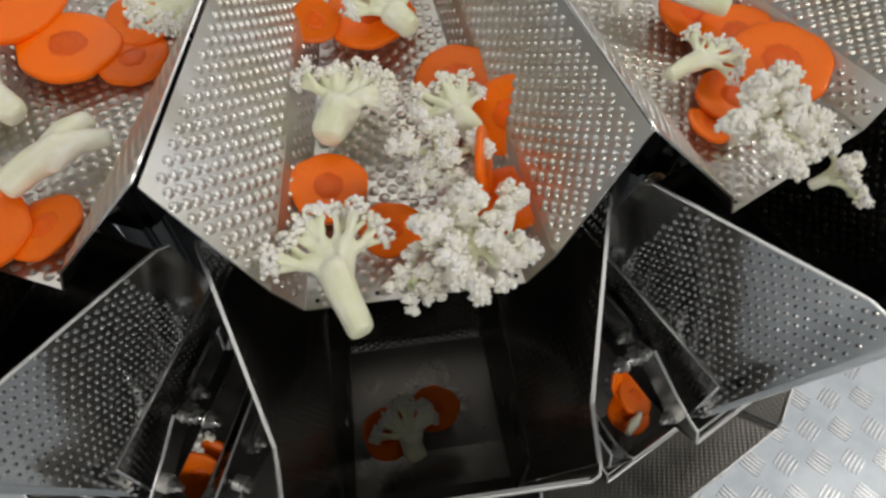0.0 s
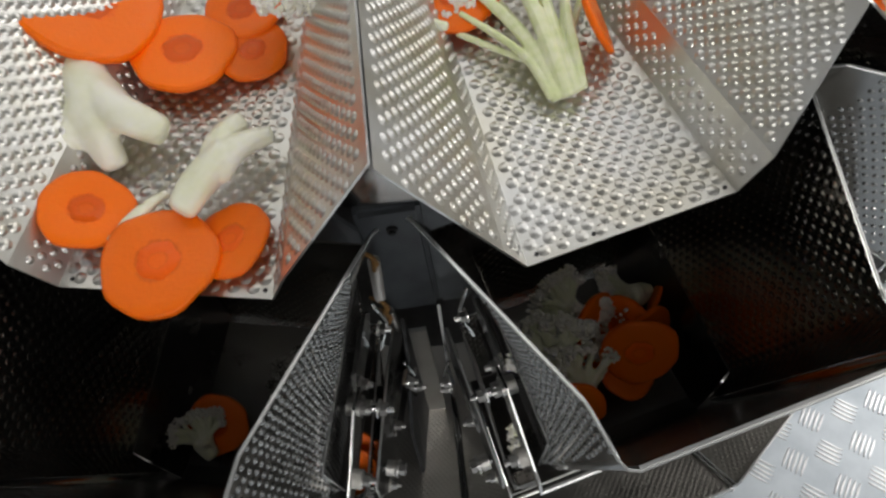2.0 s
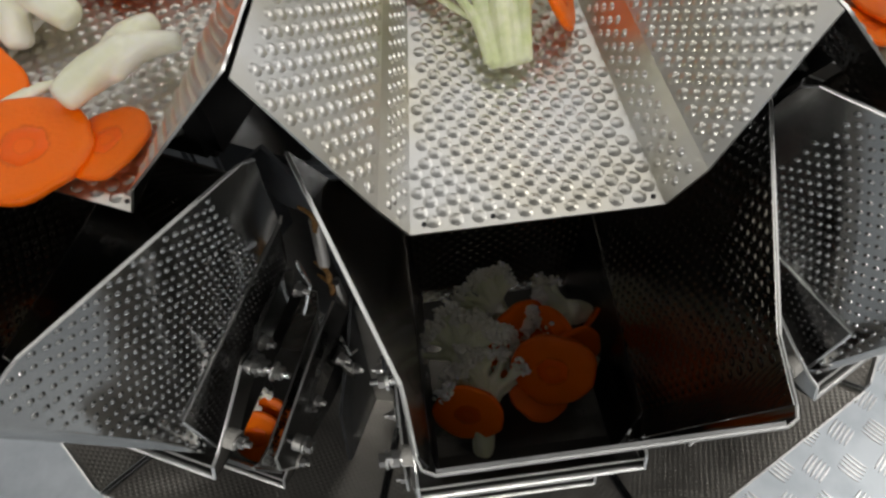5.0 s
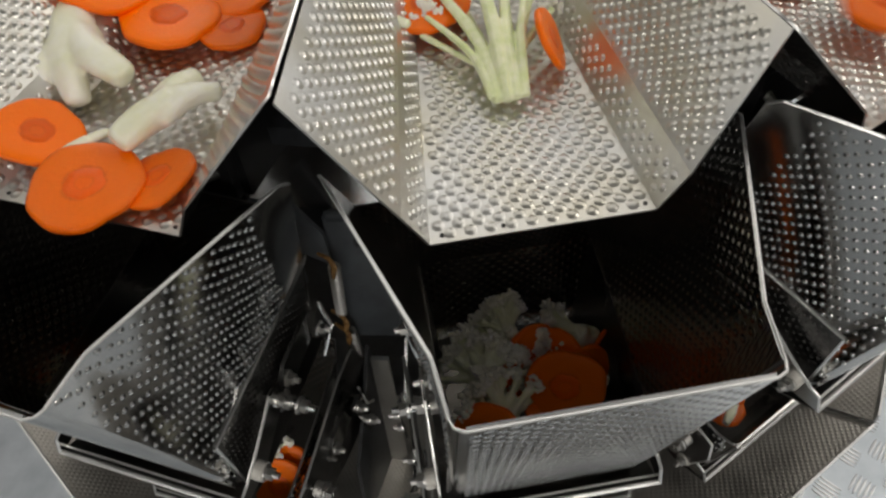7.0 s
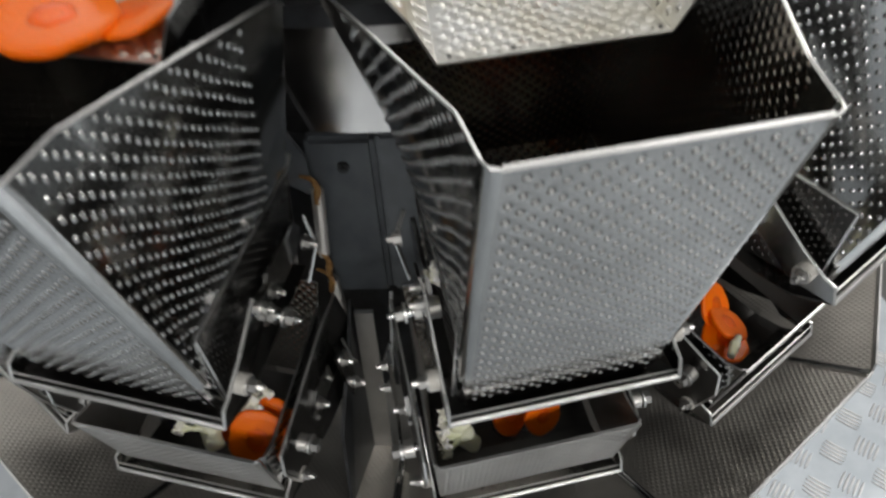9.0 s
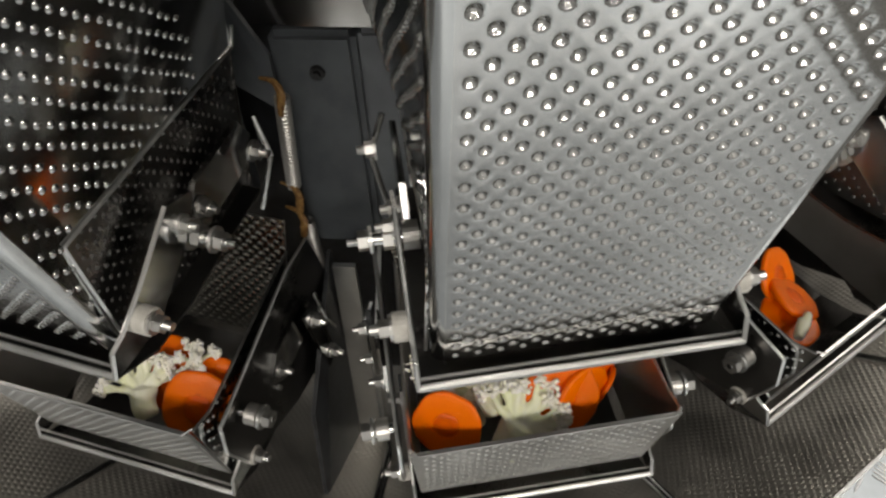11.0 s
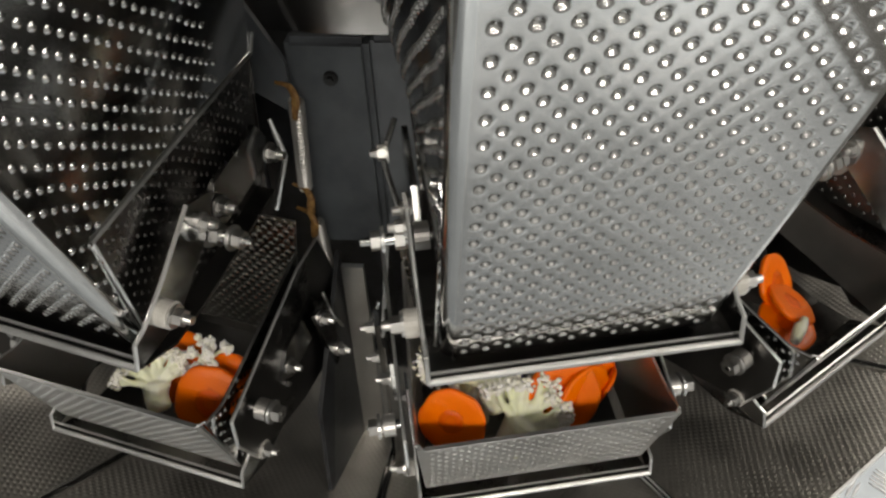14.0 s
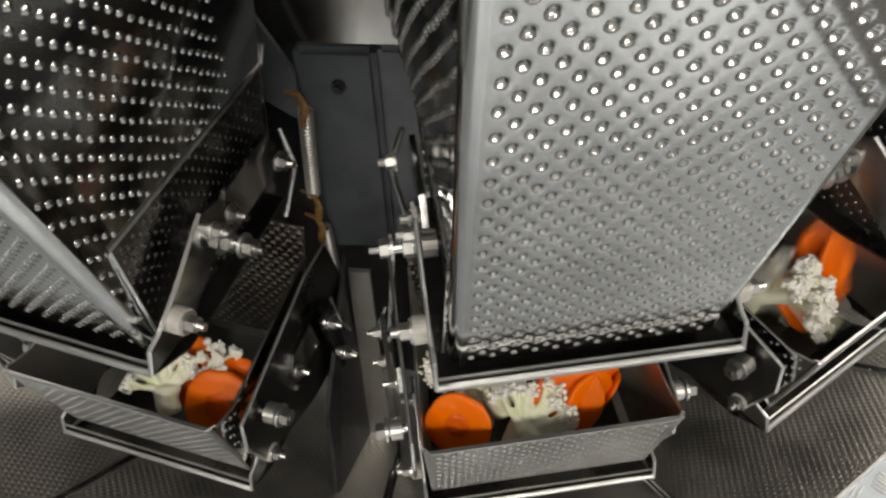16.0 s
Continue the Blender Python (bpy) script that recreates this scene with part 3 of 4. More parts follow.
def gate_details(door, shift, hx, lip_y, lip_z, ear):
    bm = bmesh.new()
    rod(bm, Vector((-hx, lip_y - 0.0004, lip_z + 0.0003)) - shift, Vector((hx, lip_y - 0.0004, lip_z + 0.0003)) - shift, 0.0016, sides=10)
    part("lip", bm, M_EDGE, door, "bright cut steel edge")
    bm = bmesh.new()
    rod(bm, Vector((-hx + 0.001, lip_y + 0.0042, lip_z - 0.0004)) - shift, Vector((hx - 0.001, lip_y + 0.0042, lip_z - 0.0004)) - shift, 0.0009, sides=8)
    part("lip_fold", bm, M_EDGE, door)
    for s in (-1, 1):
        x = s * hx
        bm = bmesh.new()
        o = [(x, lip_y - 0.001, lip_z), (x, lip_y + 0.003, lip_z + 0.012), (x, lip_y + 0.010, lip_z + 0.014), (x, lip_y + 0.028, lip_z + 0.025),
             (x, lip_y + 0.055, lip_z + 0.045), (x, lip_y + 0.072, lip_z + 0.040), (x, lip_y + 0.066, lip_z + 0.026), (x, lip_y + 0.034, lip_z + 0.004), (x, lip_y + 0.030, lip_z)]
        plate(bm, [Vector(p) - shift for p in o], 0.0018, 0)
        part("ear", bm, M_SMOOTH, door)
        bm = bmesh.new()
        tube_path(bm, [Vector(p) - shift for p in o[:5]], 0.0011, 6)
        part("ear_edge", bm, M_EDGE, door)
        bolt(door, Vector((x + s * 0.0009, lip_y + 0.021, lip_z + 0.013)), (s, 0, 0), 0.0054, True, shift)
        bolt(door, Vector((x + s * 0.0009, lip_y + 0.060, lip_z + 0.031)), (s, 0, 0), 0.0046, False, shift)


def linkage(parent, sh, s, x, y, z, long=True):
    """Toggle levers with bolts on one side of a hopper."""
    k = s * x
    for name, pts in ((("lever", [(k, y, z), (k, y + 0.012, z + 0.016), (k, y + 0.052, z + 0.022), (k, y + 0.060, z + 0.010), (k, y + 0.050, z - 0.004), (k, y + 0.012, z - 0.010)]),
                      ("lever", [(k + s * 0.007, y + 0.040, z + 0.020), (k + s * 0.007, y + 0.056, z + 0.018), (k + s * 0.007, y + 0.066, z - 0.045), (k + s * 0.007, y + 0.054, z - 0.05)]))[:2 if long else 1]):
        bm = bmesh.new()
        plate(bm, [Vector(p) - Vector(sh) for p in pts], 0.003, 0)
        part(name, bm, M_SMOOTH, parent)
    for dy, dz, dx in ((0.010, 0.004, 0.002), (0.048, 0.010, 0.009), (0.060, -0.038, 0.009))[:3 if long else 2]:
        bolt(parent, (k + s * dx, y + dy, z + dz), (s, 0, 0), 0.0054, False, sh)
    bm = bmesh.new()
    tube_path(bm, [Vector(p) - Vector(sh) for p in ((k + s * 0.004, y + 0.062, z + 0.02), (k + s * 0.012, y + 0.058, z), (k + s * 0.006, y + (0.075 if long else 0.050), z - 0.03))], 0.0016)
    part("wire_clip", bm, M_SMOOTH, parent)


def hinge_pin(parent, sh, s, x, y, z, long):
    """A stepped pivot pin with washers, bushing and end nut, sticking out of a hopper's side."""
    o = Vector(sh)
    bm = bmesh.new()
    rod(bm, Vector((s * x, y, z)) - o, Vector((s * (x + long), y, z)) - o, 0.0030, sides=14)
    rod(bm, Vector((s * (x + long), y, z)) - o, Vector((s * (x + long + 0.005), y, z)) - o, 0.0021, 0.0018, 12)
    smooth(part("pivot_pin", bm, M_SMOOTH, parent), 40)
    for d, r, w, sides, m in ((0.004, 0.0066, 0.007, 20, M_BRUSHED), (0.0125, 0.0074, 0.0016, 20, M_EDGE), (0.0150, 0.0055, 0.0045, 6, M_SMOOTH), (long - 0.006, 0.0062, 0.0015, 20, M_EDGE), (long - 0.004, 0.0046, 0.0042, 6, M_SMOOTH)):
        bm = bmesh.new()
        rod(bm, Vector((s * (x + d), y, z)) - o, Vector((s * (x + d + w), y, z)) - o, r, sides=sides)
        part("nut" if sides == 6 else "washer", bm, M_BOLT if sides == 6 else m, parent)


def build_pool():
    ob = thing("pool_hopper", "dimpled stainless steel pool hopper with flared rim", "hopper", "pool hoppers")
    sh = (0, -0.53, 1.06)
    ob.matrix_basis = pose(*sh)
    fz, bz = 1.259, 1.061
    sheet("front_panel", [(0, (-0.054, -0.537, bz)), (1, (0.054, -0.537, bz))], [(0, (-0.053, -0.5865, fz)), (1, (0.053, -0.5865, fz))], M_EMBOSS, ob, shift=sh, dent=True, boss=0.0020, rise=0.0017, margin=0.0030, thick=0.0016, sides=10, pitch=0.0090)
    for s in (-1, 1):
        low = [(0, (s * 0.0590, -0.532, 1.064)), (0.12, (s * 0.0565, -0.5345, 1.119)), (1, (s * 0.057, -0.411, 1.133))]
        high = [(0, (s * 0.0585, -0.5805, fz)), (0.2, (s * 0.0608, -0.559, 1.262)), (0.93, (s * 0.0945, -0.464, 1.266)), (1, (s * 0.096, -0.458, 1.262))]
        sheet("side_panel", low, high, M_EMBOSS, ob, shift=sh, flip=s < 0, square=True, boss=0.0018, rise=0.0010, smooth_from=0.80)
        # the rounded bend between front and side
        bm = bmesh.new()
        rows = []
        for f in range(6):
            g = f / 5 * math.pi / 2
            c, d = math.sin(g), 1 - math.cos(g)
            rows.append([bm.verts.new(Vector((s * (0.054 + 0.0050 * c), -0.537 + 0.005 * d, bz + 0.001)) - Vector(sh)), bm.verts.new(Vector((s * (0.053 + 0.0055 * c), -0.5865 + 0.006 * d, fz)) - Vector(sh))])
        for p, q in zip(rows, rows[1:]):
            bm.faces.new((p[0], q[0], q[1], p[1]) if s > 0 else (p[1], q[1], q[0], p[0]))
        smooth(part("corner_bend", bm, M_SMOOTH, ob, "smooth rounded sheet bend"), 80)
        # The lower wall's dark colour stands in for shade between the heads.
        sheet("side_bracket", [(0, (s * 0.0535, -0.533, 1.050)), (1, (s * 0.050, -0.413, 1.046))], [(0, (s * 0.0562, -0.5335, 1.120)), (1, (s * 0.0567, -0.411, 1.134))], M_SHADE, ob, shift=sh, flip=s < 0, boss=0.0014, rise=0.0007, back=M_SHADE, edge=M_SHADE, label="dimpled lower wall, coloured dark for shade")
        bm = bmesh.new()
        tube_path(bm, [Vector(p) - Vector(sh) for p in ((s * 0.0605, -0.532, 1.064), (s * 0.0572, -0.5345, 1.119), (s * 0.0575, -0.411, 1.133), (s * 0.0615, -0.413, 1.145))], 0.0008, 6)
        part("folded_edge", bm, M_EDGE, ob)
        linkage(ob, sh, s, 0.060, -0.478, 1.080, False)
        hinge_pin(ob, sh, s, 0.052, -0.482, 1.080, 0.030)
    bm = bmesh.new()
    rim = [(-0.096, -0.458, 1.262), (-0.0945, -0.464, 1.266), (-0.0608, -0.559, 1.262), (-0.0585, -0.5805, 1.259), (-0.0569, -0.5847, 1.259), (-0.053, -0.5867, 1.259), (0.053, -0.5867, 1.259), (0.0569, -0.5847, 1.259), (0.0585, -0.5805, 1.259), (0.0608, -0.559, 1.262), (0.0945, -0.464, 1.266), (0.096, -0.458, 1.262)]
    tube_path(bm, [Vector(p) - Vector(sh) for p in rim], 0.0006, 6)
    part("rim", bm, M_EDGE, ob, "thin bright cut rim")
    # Both back panels carry the hopper's inner shade in their colour.
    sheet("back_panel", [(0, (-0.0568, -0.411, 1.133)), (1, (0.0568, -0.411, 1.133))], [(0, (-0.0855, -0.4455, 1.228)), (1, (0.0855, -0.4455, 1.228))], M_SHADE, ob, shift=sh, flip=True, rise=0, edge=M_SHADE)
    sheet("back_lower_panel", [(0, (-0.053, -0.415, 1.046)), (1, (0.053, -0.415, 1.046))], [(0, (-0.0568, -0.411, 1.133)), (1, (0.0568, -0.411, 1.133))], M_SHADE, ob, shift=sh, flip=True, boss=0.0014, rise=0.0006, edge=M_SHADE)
    for ends in (((0.056, -0.374, 1.084), (0.052, -0.372, 1.018)), ((0.054, -0.367, 0.984), (0.057, -0.366, 0.935))):
        p, q = (Vector(e) - Vector(sh) for e in ends)
        bm = bmesh.new()
        helix(bm, p, q, 0.0036, 0.0013, int((q - p).length / 0.0026))
        smooth(part("tension_spring", bm, M_BRUSHED, ob, "dull steel tension spring"), 40)
    for z in (1.082, 1.008, 0.988):
        bm = bmesh.new()
        o = Vector((0.0555, -0.376, z)) - Vector(sh)
        limb(bm, [o + Vector(p) for p in ((0, 0, -0.008), (0.001, -0.001, 0), (0.003, -0.002, 0.007), (-0.002, 0, 0.012), (-0.012, 0.004, 0.010))], [0.0026, 0.0028, 0.0022, 0.0016, 0.0012], 8, 0.12)
        part("spring_hook", bm, M_RUST, ob, "rust-stained spring hook")
    return ob


def build_weigh():
    ob = thing("weigh_hopper", "small dimpled stainless steel weigh hopper with product", "hopper", "weigh hoppers")
    sh = (0, -0.50, 0.89)
    ob.matrix_basis = pose(*sh)
    sheet("front_panel", [(0, (-0.068, -0.5075, 0.894)), (1, (0.068, -0.5075, 0.894))], [(0, (-0.072, -0.523, 0.966)), (1, (0.072, -0.523, 0.966))], M_WEIGH, ob, shift=sh, dent=True, boss=0.0017, rise=0.0012, margin=0.0040, thick=0.0016, sides=10)
    for s in (-1, 1):
        low = [(0, (s * 0.0685, -0.5065, 0.894)), (1, (s * 0.060, -0.400, 0.922))]
        high = [(0, (s * 0.0725, -0.520, 0.966)), (0.15, (s * 0.0725, -0.505, 0.962)), (1, (s * 0.066, -0.392, 0.975))]
        sheet("side_panel", low, high, M_EMBOSS, ob, shift=sh, flip=s < 0, square=True, boss=0.0018, rise=0.0009, smooth_from=0.66, back=M_WEIGH)
        bm = bmesh.new()
        tube_path(bm, [Vector(p) - Vector(sh) for p in (high[0][1], high[1][1], high[2][1])], 0.0006, 6)
        part("side_rim", bm, M_EDGE, ob)
        plate_line = [(-0.500, 0.900), (-0.511, 0.930), (-0.508, 0.952), (-0.415, 0.983), (-0.385, 0.984), (-0.368, 0.93), (-0.385, 0.875), (-0.44, 0.880)]
        bm = bmesh.new()
        tube_path(bm, [Vector((s * 0.0778, y, z)) - Vector(sh) for y, z in plate_line[:5]], 0.0011, 6)
        part("plate_edge", bm, M_EDGE, ob)
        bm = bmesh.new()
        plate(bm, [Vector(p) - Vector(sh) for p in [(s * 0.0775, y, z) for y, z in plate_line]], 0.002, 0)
        # The plate's near-black tone is painted shade beside the weigh hopper.
        part("side_plate", bm, M_SHADE, ob, "side plate in steel coloured dark for shade")
        linkage(ob, sh, s, 0.080, -0.462, 0.930)
        hinge_pin(ob, sh, s, 0.078, -0.489, 0.940, 0.015)
    bm = bmesh.new()
    tube_path(bm, [Vector(p) - Vector(sh) for p in ((-0.072, -0.519, 0.967), (-0.068, -0.5235, 0.966), (0.068, -0.5235, 0.966), (0.072, -0.519, 0.967))], 0.0006, 6)
    part("rim", bm, M_EDGE, ob, "thin bright cut rim")
    sheet("back_panel", [(0, (-0.060, -0.405, 0.90)), (1, (0.060, -0.405, 0.90))], [(0, (-0.068, -0.388, 1.0)), (1, (0.068, -0.388, 1.0))], M_WEIGH, ob, shift=sh, flip=True, boss=0.0018, rise=0.0008)
    return ob


def add_gate(hopper, kind, k):
    """The moving door under a hopper of head k."""
    if kind == "pool":
        sh, dims = Vector((0, -0.53, 1.06)), (0.0655, -0.547, 1.060, (0, -0.43, 1.10), -0.42, 0.060)
    else:
        sh, dims = Vector((0, -0.50, 0.89)), (0.0725, -0.515, 0.886, (0, -0.42, 0.92), -0.40, 0.055)
    hx, ly, lz, hinge, by, ear = dims
    door, shift = gate_part(hopper, hx, ly, lz, hinge, by, ear, "steel hopper door, coloured dark for shade")
    gate_details(door, shift, hx, ly, lz, ear)
    door.matrix_basis = pose(*(Vector(hinge) - sh))
    return door


HEADS = (0, -1, 1, -2, 2, 3)
GATES = {}


def build_machine():
    build_frame()
    post, chute = build_post(), build_chute()
    pan, pool, weigh = build_pan(), build_pool(), build_weigh()
    add_gate(pool, "pool", 0), add_gate(weigh, "weigh", 0)
    rest = [(ob, ob.matrix_basis.copy()) for ob in (pan, pool, weigh, chute, post)]
    for k in HEADS:
        for ob, m in rest:
            turn = head(k) if ob is not post else head(k - 0.5)
            if k == -1 and ob is pan:
                turn = head(k, 0.001, 0, 0.004)
            if k == -1 and ob is pool:
                turn = head(k, -0.0537, 0, 0.0013, 0, 2.58)
            if k == -1 and ob is weigh:
                turn = head(k, -0.026)
            if k == 0:
                ob.matrix_basis = turn @ m
                made = ob
            else:
                made = copy_thing(ob, turn @ m)
            if ob in (pool, weigh):
                GATES["pool" if ob is pool else "weigh", k] = next(c for c in made.children if c.name.startswith("gate"))


# ---- vegetables ----
def limb(bm, points, radii, sides=12, lump=0.06, seed=1):
    """A soft tapered tube along points, with rounded ends and uneven skin."""
    pts, rad = [Vector(p) for p in points], list(radii)
    fine, fr = [], []
    steps = 5
    for i in range(len(pts) - 1):
        p0, p1, p2, p3 = pts[max(i - 1, 0)], pts[i], pts[i + 1], pts[min(i + 2, len(pts) - 1)]
        for j in range(steps):
            t = j / steps
            fine.append(0.5 * ((2 * p1) + (p2 - p0) * t + (2 * p0 - 5 * p1 + 4 * p2 - p3) * t * t + (3 * p1 - p0 - 3 * p2 + p3) * t ** 3))
            fr.append(rad[i] * (1 - t) + rad[i + 1] * t)
    fine.append(pts[-1]), fr.append(rad[-1])
    d0, d1 = (fine[0] - fine[1]).normalized(), (fine[-1] - fine[-2]).normalized()
    fine = [fine[0] + d0 * fr[0] * 0.45, fine[0] + d0 * fr[0] * 0.32] + fine + [fine[-1] + d1 * fr[-1] * 0.32, fine[-1] + d1 * fr[-1] * 0.45]
    fr = [fr[0] * 0.45, fr[0] * 0.85] + fr + [fr[-1] * 0.85, fr[-1] * 0.45]
    rings = []
    side = Vector((0.31, 0.87, 0.38))
    for i, (c, r) in enumerate(zip(fine, fr)):
        d = (fine[min(i + 1, len(fine) - 1)] - fine[max(i - 1, 0)]).normalized()
        u = (side - d * side.dot(d)).normalized()
        v = d.cross(u)
        side = u
        ring = []
        for k in range(sides):
            a = 2 * math.pi * k / sides
            w = r * (1 + lump * math.sin(3 * a + seed + i * 0.5) + lump * 0.7 * math.sin(2 * a - i * 0.37 + seed * 2))
            ring.append(bm.verts.new(c + u * math.cos(a) * w + v * math.sin(a) * w))
        rings.append(ring)
    for p, q in zip(rings, rings[1:]):
        for k in range(sides):
            bm.faces.new((p[k], p[(k + 1) % sides], q[(k + 1) % sides], q[k]))
    bm.faces.new(rings[0][::-1]), bm.faces.new(rings[-1])
    return bm


def carrot_mesh(seed, thick=0.19, oval=1.0):
    """A carrot slice of radius 1: wavy outline, rounded edge, slightly uneven faces."""
    rnd = random.Random(seed)
    ph = [rnd.uniform(0, 6.3) for _ in range(4)]
    n, bm = 40, bmesh.new()
    uv = bm.loops.layers.uv.new("UVMap")
    prof = [(0.35, 1.0), (0.72, 1.0), (0.93, 0.96), (0.99, 0.72), (1.0, 0.2), (0.99, -0.5), (0.94, -0.94), (0.7, -1.0)]
    rings = []
    for rr, hh in prof:
        ring = []
        for i in range(n):
            a = 2 * math.pi * i / n
            w = 1 + 0.025 * math.sin(3 * a + ph[0]) + 0.02 * math.sin(5 * a + ph[1]) + 0.012 * math.sin(9 * a + ph[2])
            lift = 0.03 * math.sin(2 * a + ph[3]) * rr
            ring.append(bm.verts.new((rr * w * math.cos(a), rr * w * oval * math.sin(a), hh * thick / 2 + lift)))
        rings.append(ring)
    top, bottom = bm.verts.new((0, 0, thick / 2 - 0.012)), bm.verts.new((0, 0, -thick / 2))
    for i in range(n):
        j = (i + 1) % n
        bm.faces.new((top, rings[0][i], rings[0][j]))
        bm.faces.new((bottom, rings[-1][j], rings[-1][i]))
        for a, b in zip(rings, rings[1:]):
            bm.faces.new((a[i], b[i], b[j], a[j]))
    for f in bm.faces:
        f.smooth = True
        for lp in f.loops:
            lp[uv].uv = (lp.vert.co.x, lp.vert.co.y / oval)
    me = bpy.data.meshes.new("carrot_slice")
    bm.to_mesh(me)
    bm.free()
    me.materials.append(M_CARROT)
    return me


def core_mesh(seed, thick=0.19, oval=1.0):
    """The core of a slice: two low discs that stand a hair proud of its faces."""
    rnd = random.Random(seed)
    ph = [rnd.uniform(0, 6.3) for _ in range(4)]
    n, bm = 28, bmesh.new()
    uv = bm.loops.layers.uv.new("UVMap")
    for side in (1, -1):
        rings = []
        for rr, off in ((0.37, -0.012), (0.35, 0.005), (0.18, 0.004)):
            ring = []
            for i in range(n):
                a = 2 * math.pi * i / n
                w = 1 + 0.05 * math.sin(5 * a + ph[1]) + 0.03 * math.sin(8 * a + ph[2])
                ring.append(bm.verts.new((rr * w * math.cos(a), rr * w * oval * math.sin(a), side * (thick / 2 + off) + 0.03 * math.sin(2 * a + ph[3]) * rr)))
            rings.append(ring)
        mid = bm.verts.new((0, 0, side * (thick / 2 + 0.002)))
        for i in range(n):
            j = (i + 1) % n
            bm.faces.new((mid, rings[2][i], rings[2][j]))
            for a, b in zip(rings, rings[1:]):
                bm.faces.new((a[i], a[j], b[j], b[i]))
    bmesh.ops.recalc_face_normals(bm, faces=bm.faces[:])
    for f in bm.faces:
        f.smooth = True
        for lp in f.loops:
            lp[uv].uv = (lp.vert.co.x * 2.4, lp.vert.co.y / oval * 2.4)
    me = bpy.data.meshes.new("core")
    bm.to_mesh(me)
    bm.free()
    me.materials.append(M_CORE)
    return me


def fused(bm, name, voxel, material):
    """One skin round the joined limbs, softened."""
    me = bpy.data.meshes.new(name)
    bm.to_mesh(me)
    bm.free()
    ob = new(name, me)
    mod = ob.modifiers.new("skin", "REMESH")
    mod.mode, mod.voxel_size, mod.use_smooth_shade = "VOXEL", voxel, True
    soft = ob.modifiers.new("soft", "SMOOTH")
    soft.factor, soft.iterations = 0.5, 3
    out = bpy.data.meshes.new_from_object(ob.evaluated_get(bpy.context.evaluated_depsgraph_get()))
    out.name = name
    bpy.data.objects.remove(ob)
    out.materials.clear()
    out.materials.append(material)
    return out


def floret_meshes(seed, branches=7, spread=0.8, stalk=1.0, stout=1.0):
    """Stalk and curd meshes of a cauliflower floret about 2 units across; the stalk points down from the origin."""
    rnd = random.Random(seed)
    bs, tips = bmesh.new(), []
    limb(bs, [(0.05, 0, -stalk), (0.0, 0.03, -stalk * 0.5), (0.02, 0, 0.02)], [0.17 * stout, 0.19 * stout, 0.22 * stout], 14, 0.07, seed)
    for i in range(branches):
        a = 2 * math.pi * (i + rnd.uniform(-0.25, 0.25)) / branches
        out = spread * (rnd.uniform(0.55, 1.0) if i else 0.1)
        mid = Vector((out * 0.42 * math.cos(a), out * 0.42 * math.sin(a), rnd.uniform(0.20, 0.33)))
        end = Vector((out * math.cos(a), out * math.sin(a), rnd.uniform(0.42, 0.66) - 0.24 * out))
        limb(bs, [(0, 0, -0.15), mid, end], [0.13, 0.095, 0.085], 8, 0.06, seed + i)
        for _ in range(5):
            tip = end + Vector((rnd.uniform(-0.25, 0.25), rnd.uniform(-0.25, 0.25), rnd.uniform(0.02, 0.2)))
            rod(bs, end - (end - mid) * 0.25, tip, 0.055, 0.045, 6)
            tips.append(tip)
    bmesh.ops.recalc_face_normals(bs, faces=bs.faces[:])
    ball = bmesh.new()
    bmesh.ops.create_icosphere(ball, subdivisions=1, radius=1.0)
    bv = np.array([v.co[:] for v in ball.verts])
    bf = np.array([[v.index for v in f.verts] for f in ball.faces])
    ball.free()
    verts, faces, base = [], [], 0
    for tip in tips:
        for n in range(26):
            d = Vector((rnd.gauss(0, 1), rnd.gauss(0, 1), rnd.gauss(0.35, 0.8))).normalized()
            c = np.array(tip) + np.array(d) * rnd.uniform(0.09, 0.19)
            r = rnd.uniform(0.032, 0.072)
            if n == 0:
                c, r = np.array(tip), 0.165
            lump = 1 + 0.16 * np.sin(bv @ np.array([rnd.uniform(2, 6) for _ in range(3)]) * 1.7 + rnd.uniform(0, 6))
            verts.append(c + bv * lump[:, None] * r)
            faces.append(bf + base)
            base += len(bv)
    mc = bpy.data.meshes.new("curd")
    mc.from_pydata(np.concatenate(verts).tolist(), [], np.concatenate(faces).tolist())
    mc.polygons.foreach_set("use_smooth", [True] * len(mc.polygons))
    ms = fused(bs, "stalk", 0.034, M_STALK)
    mc.materials.append(M_CURD)
    return ms, mc


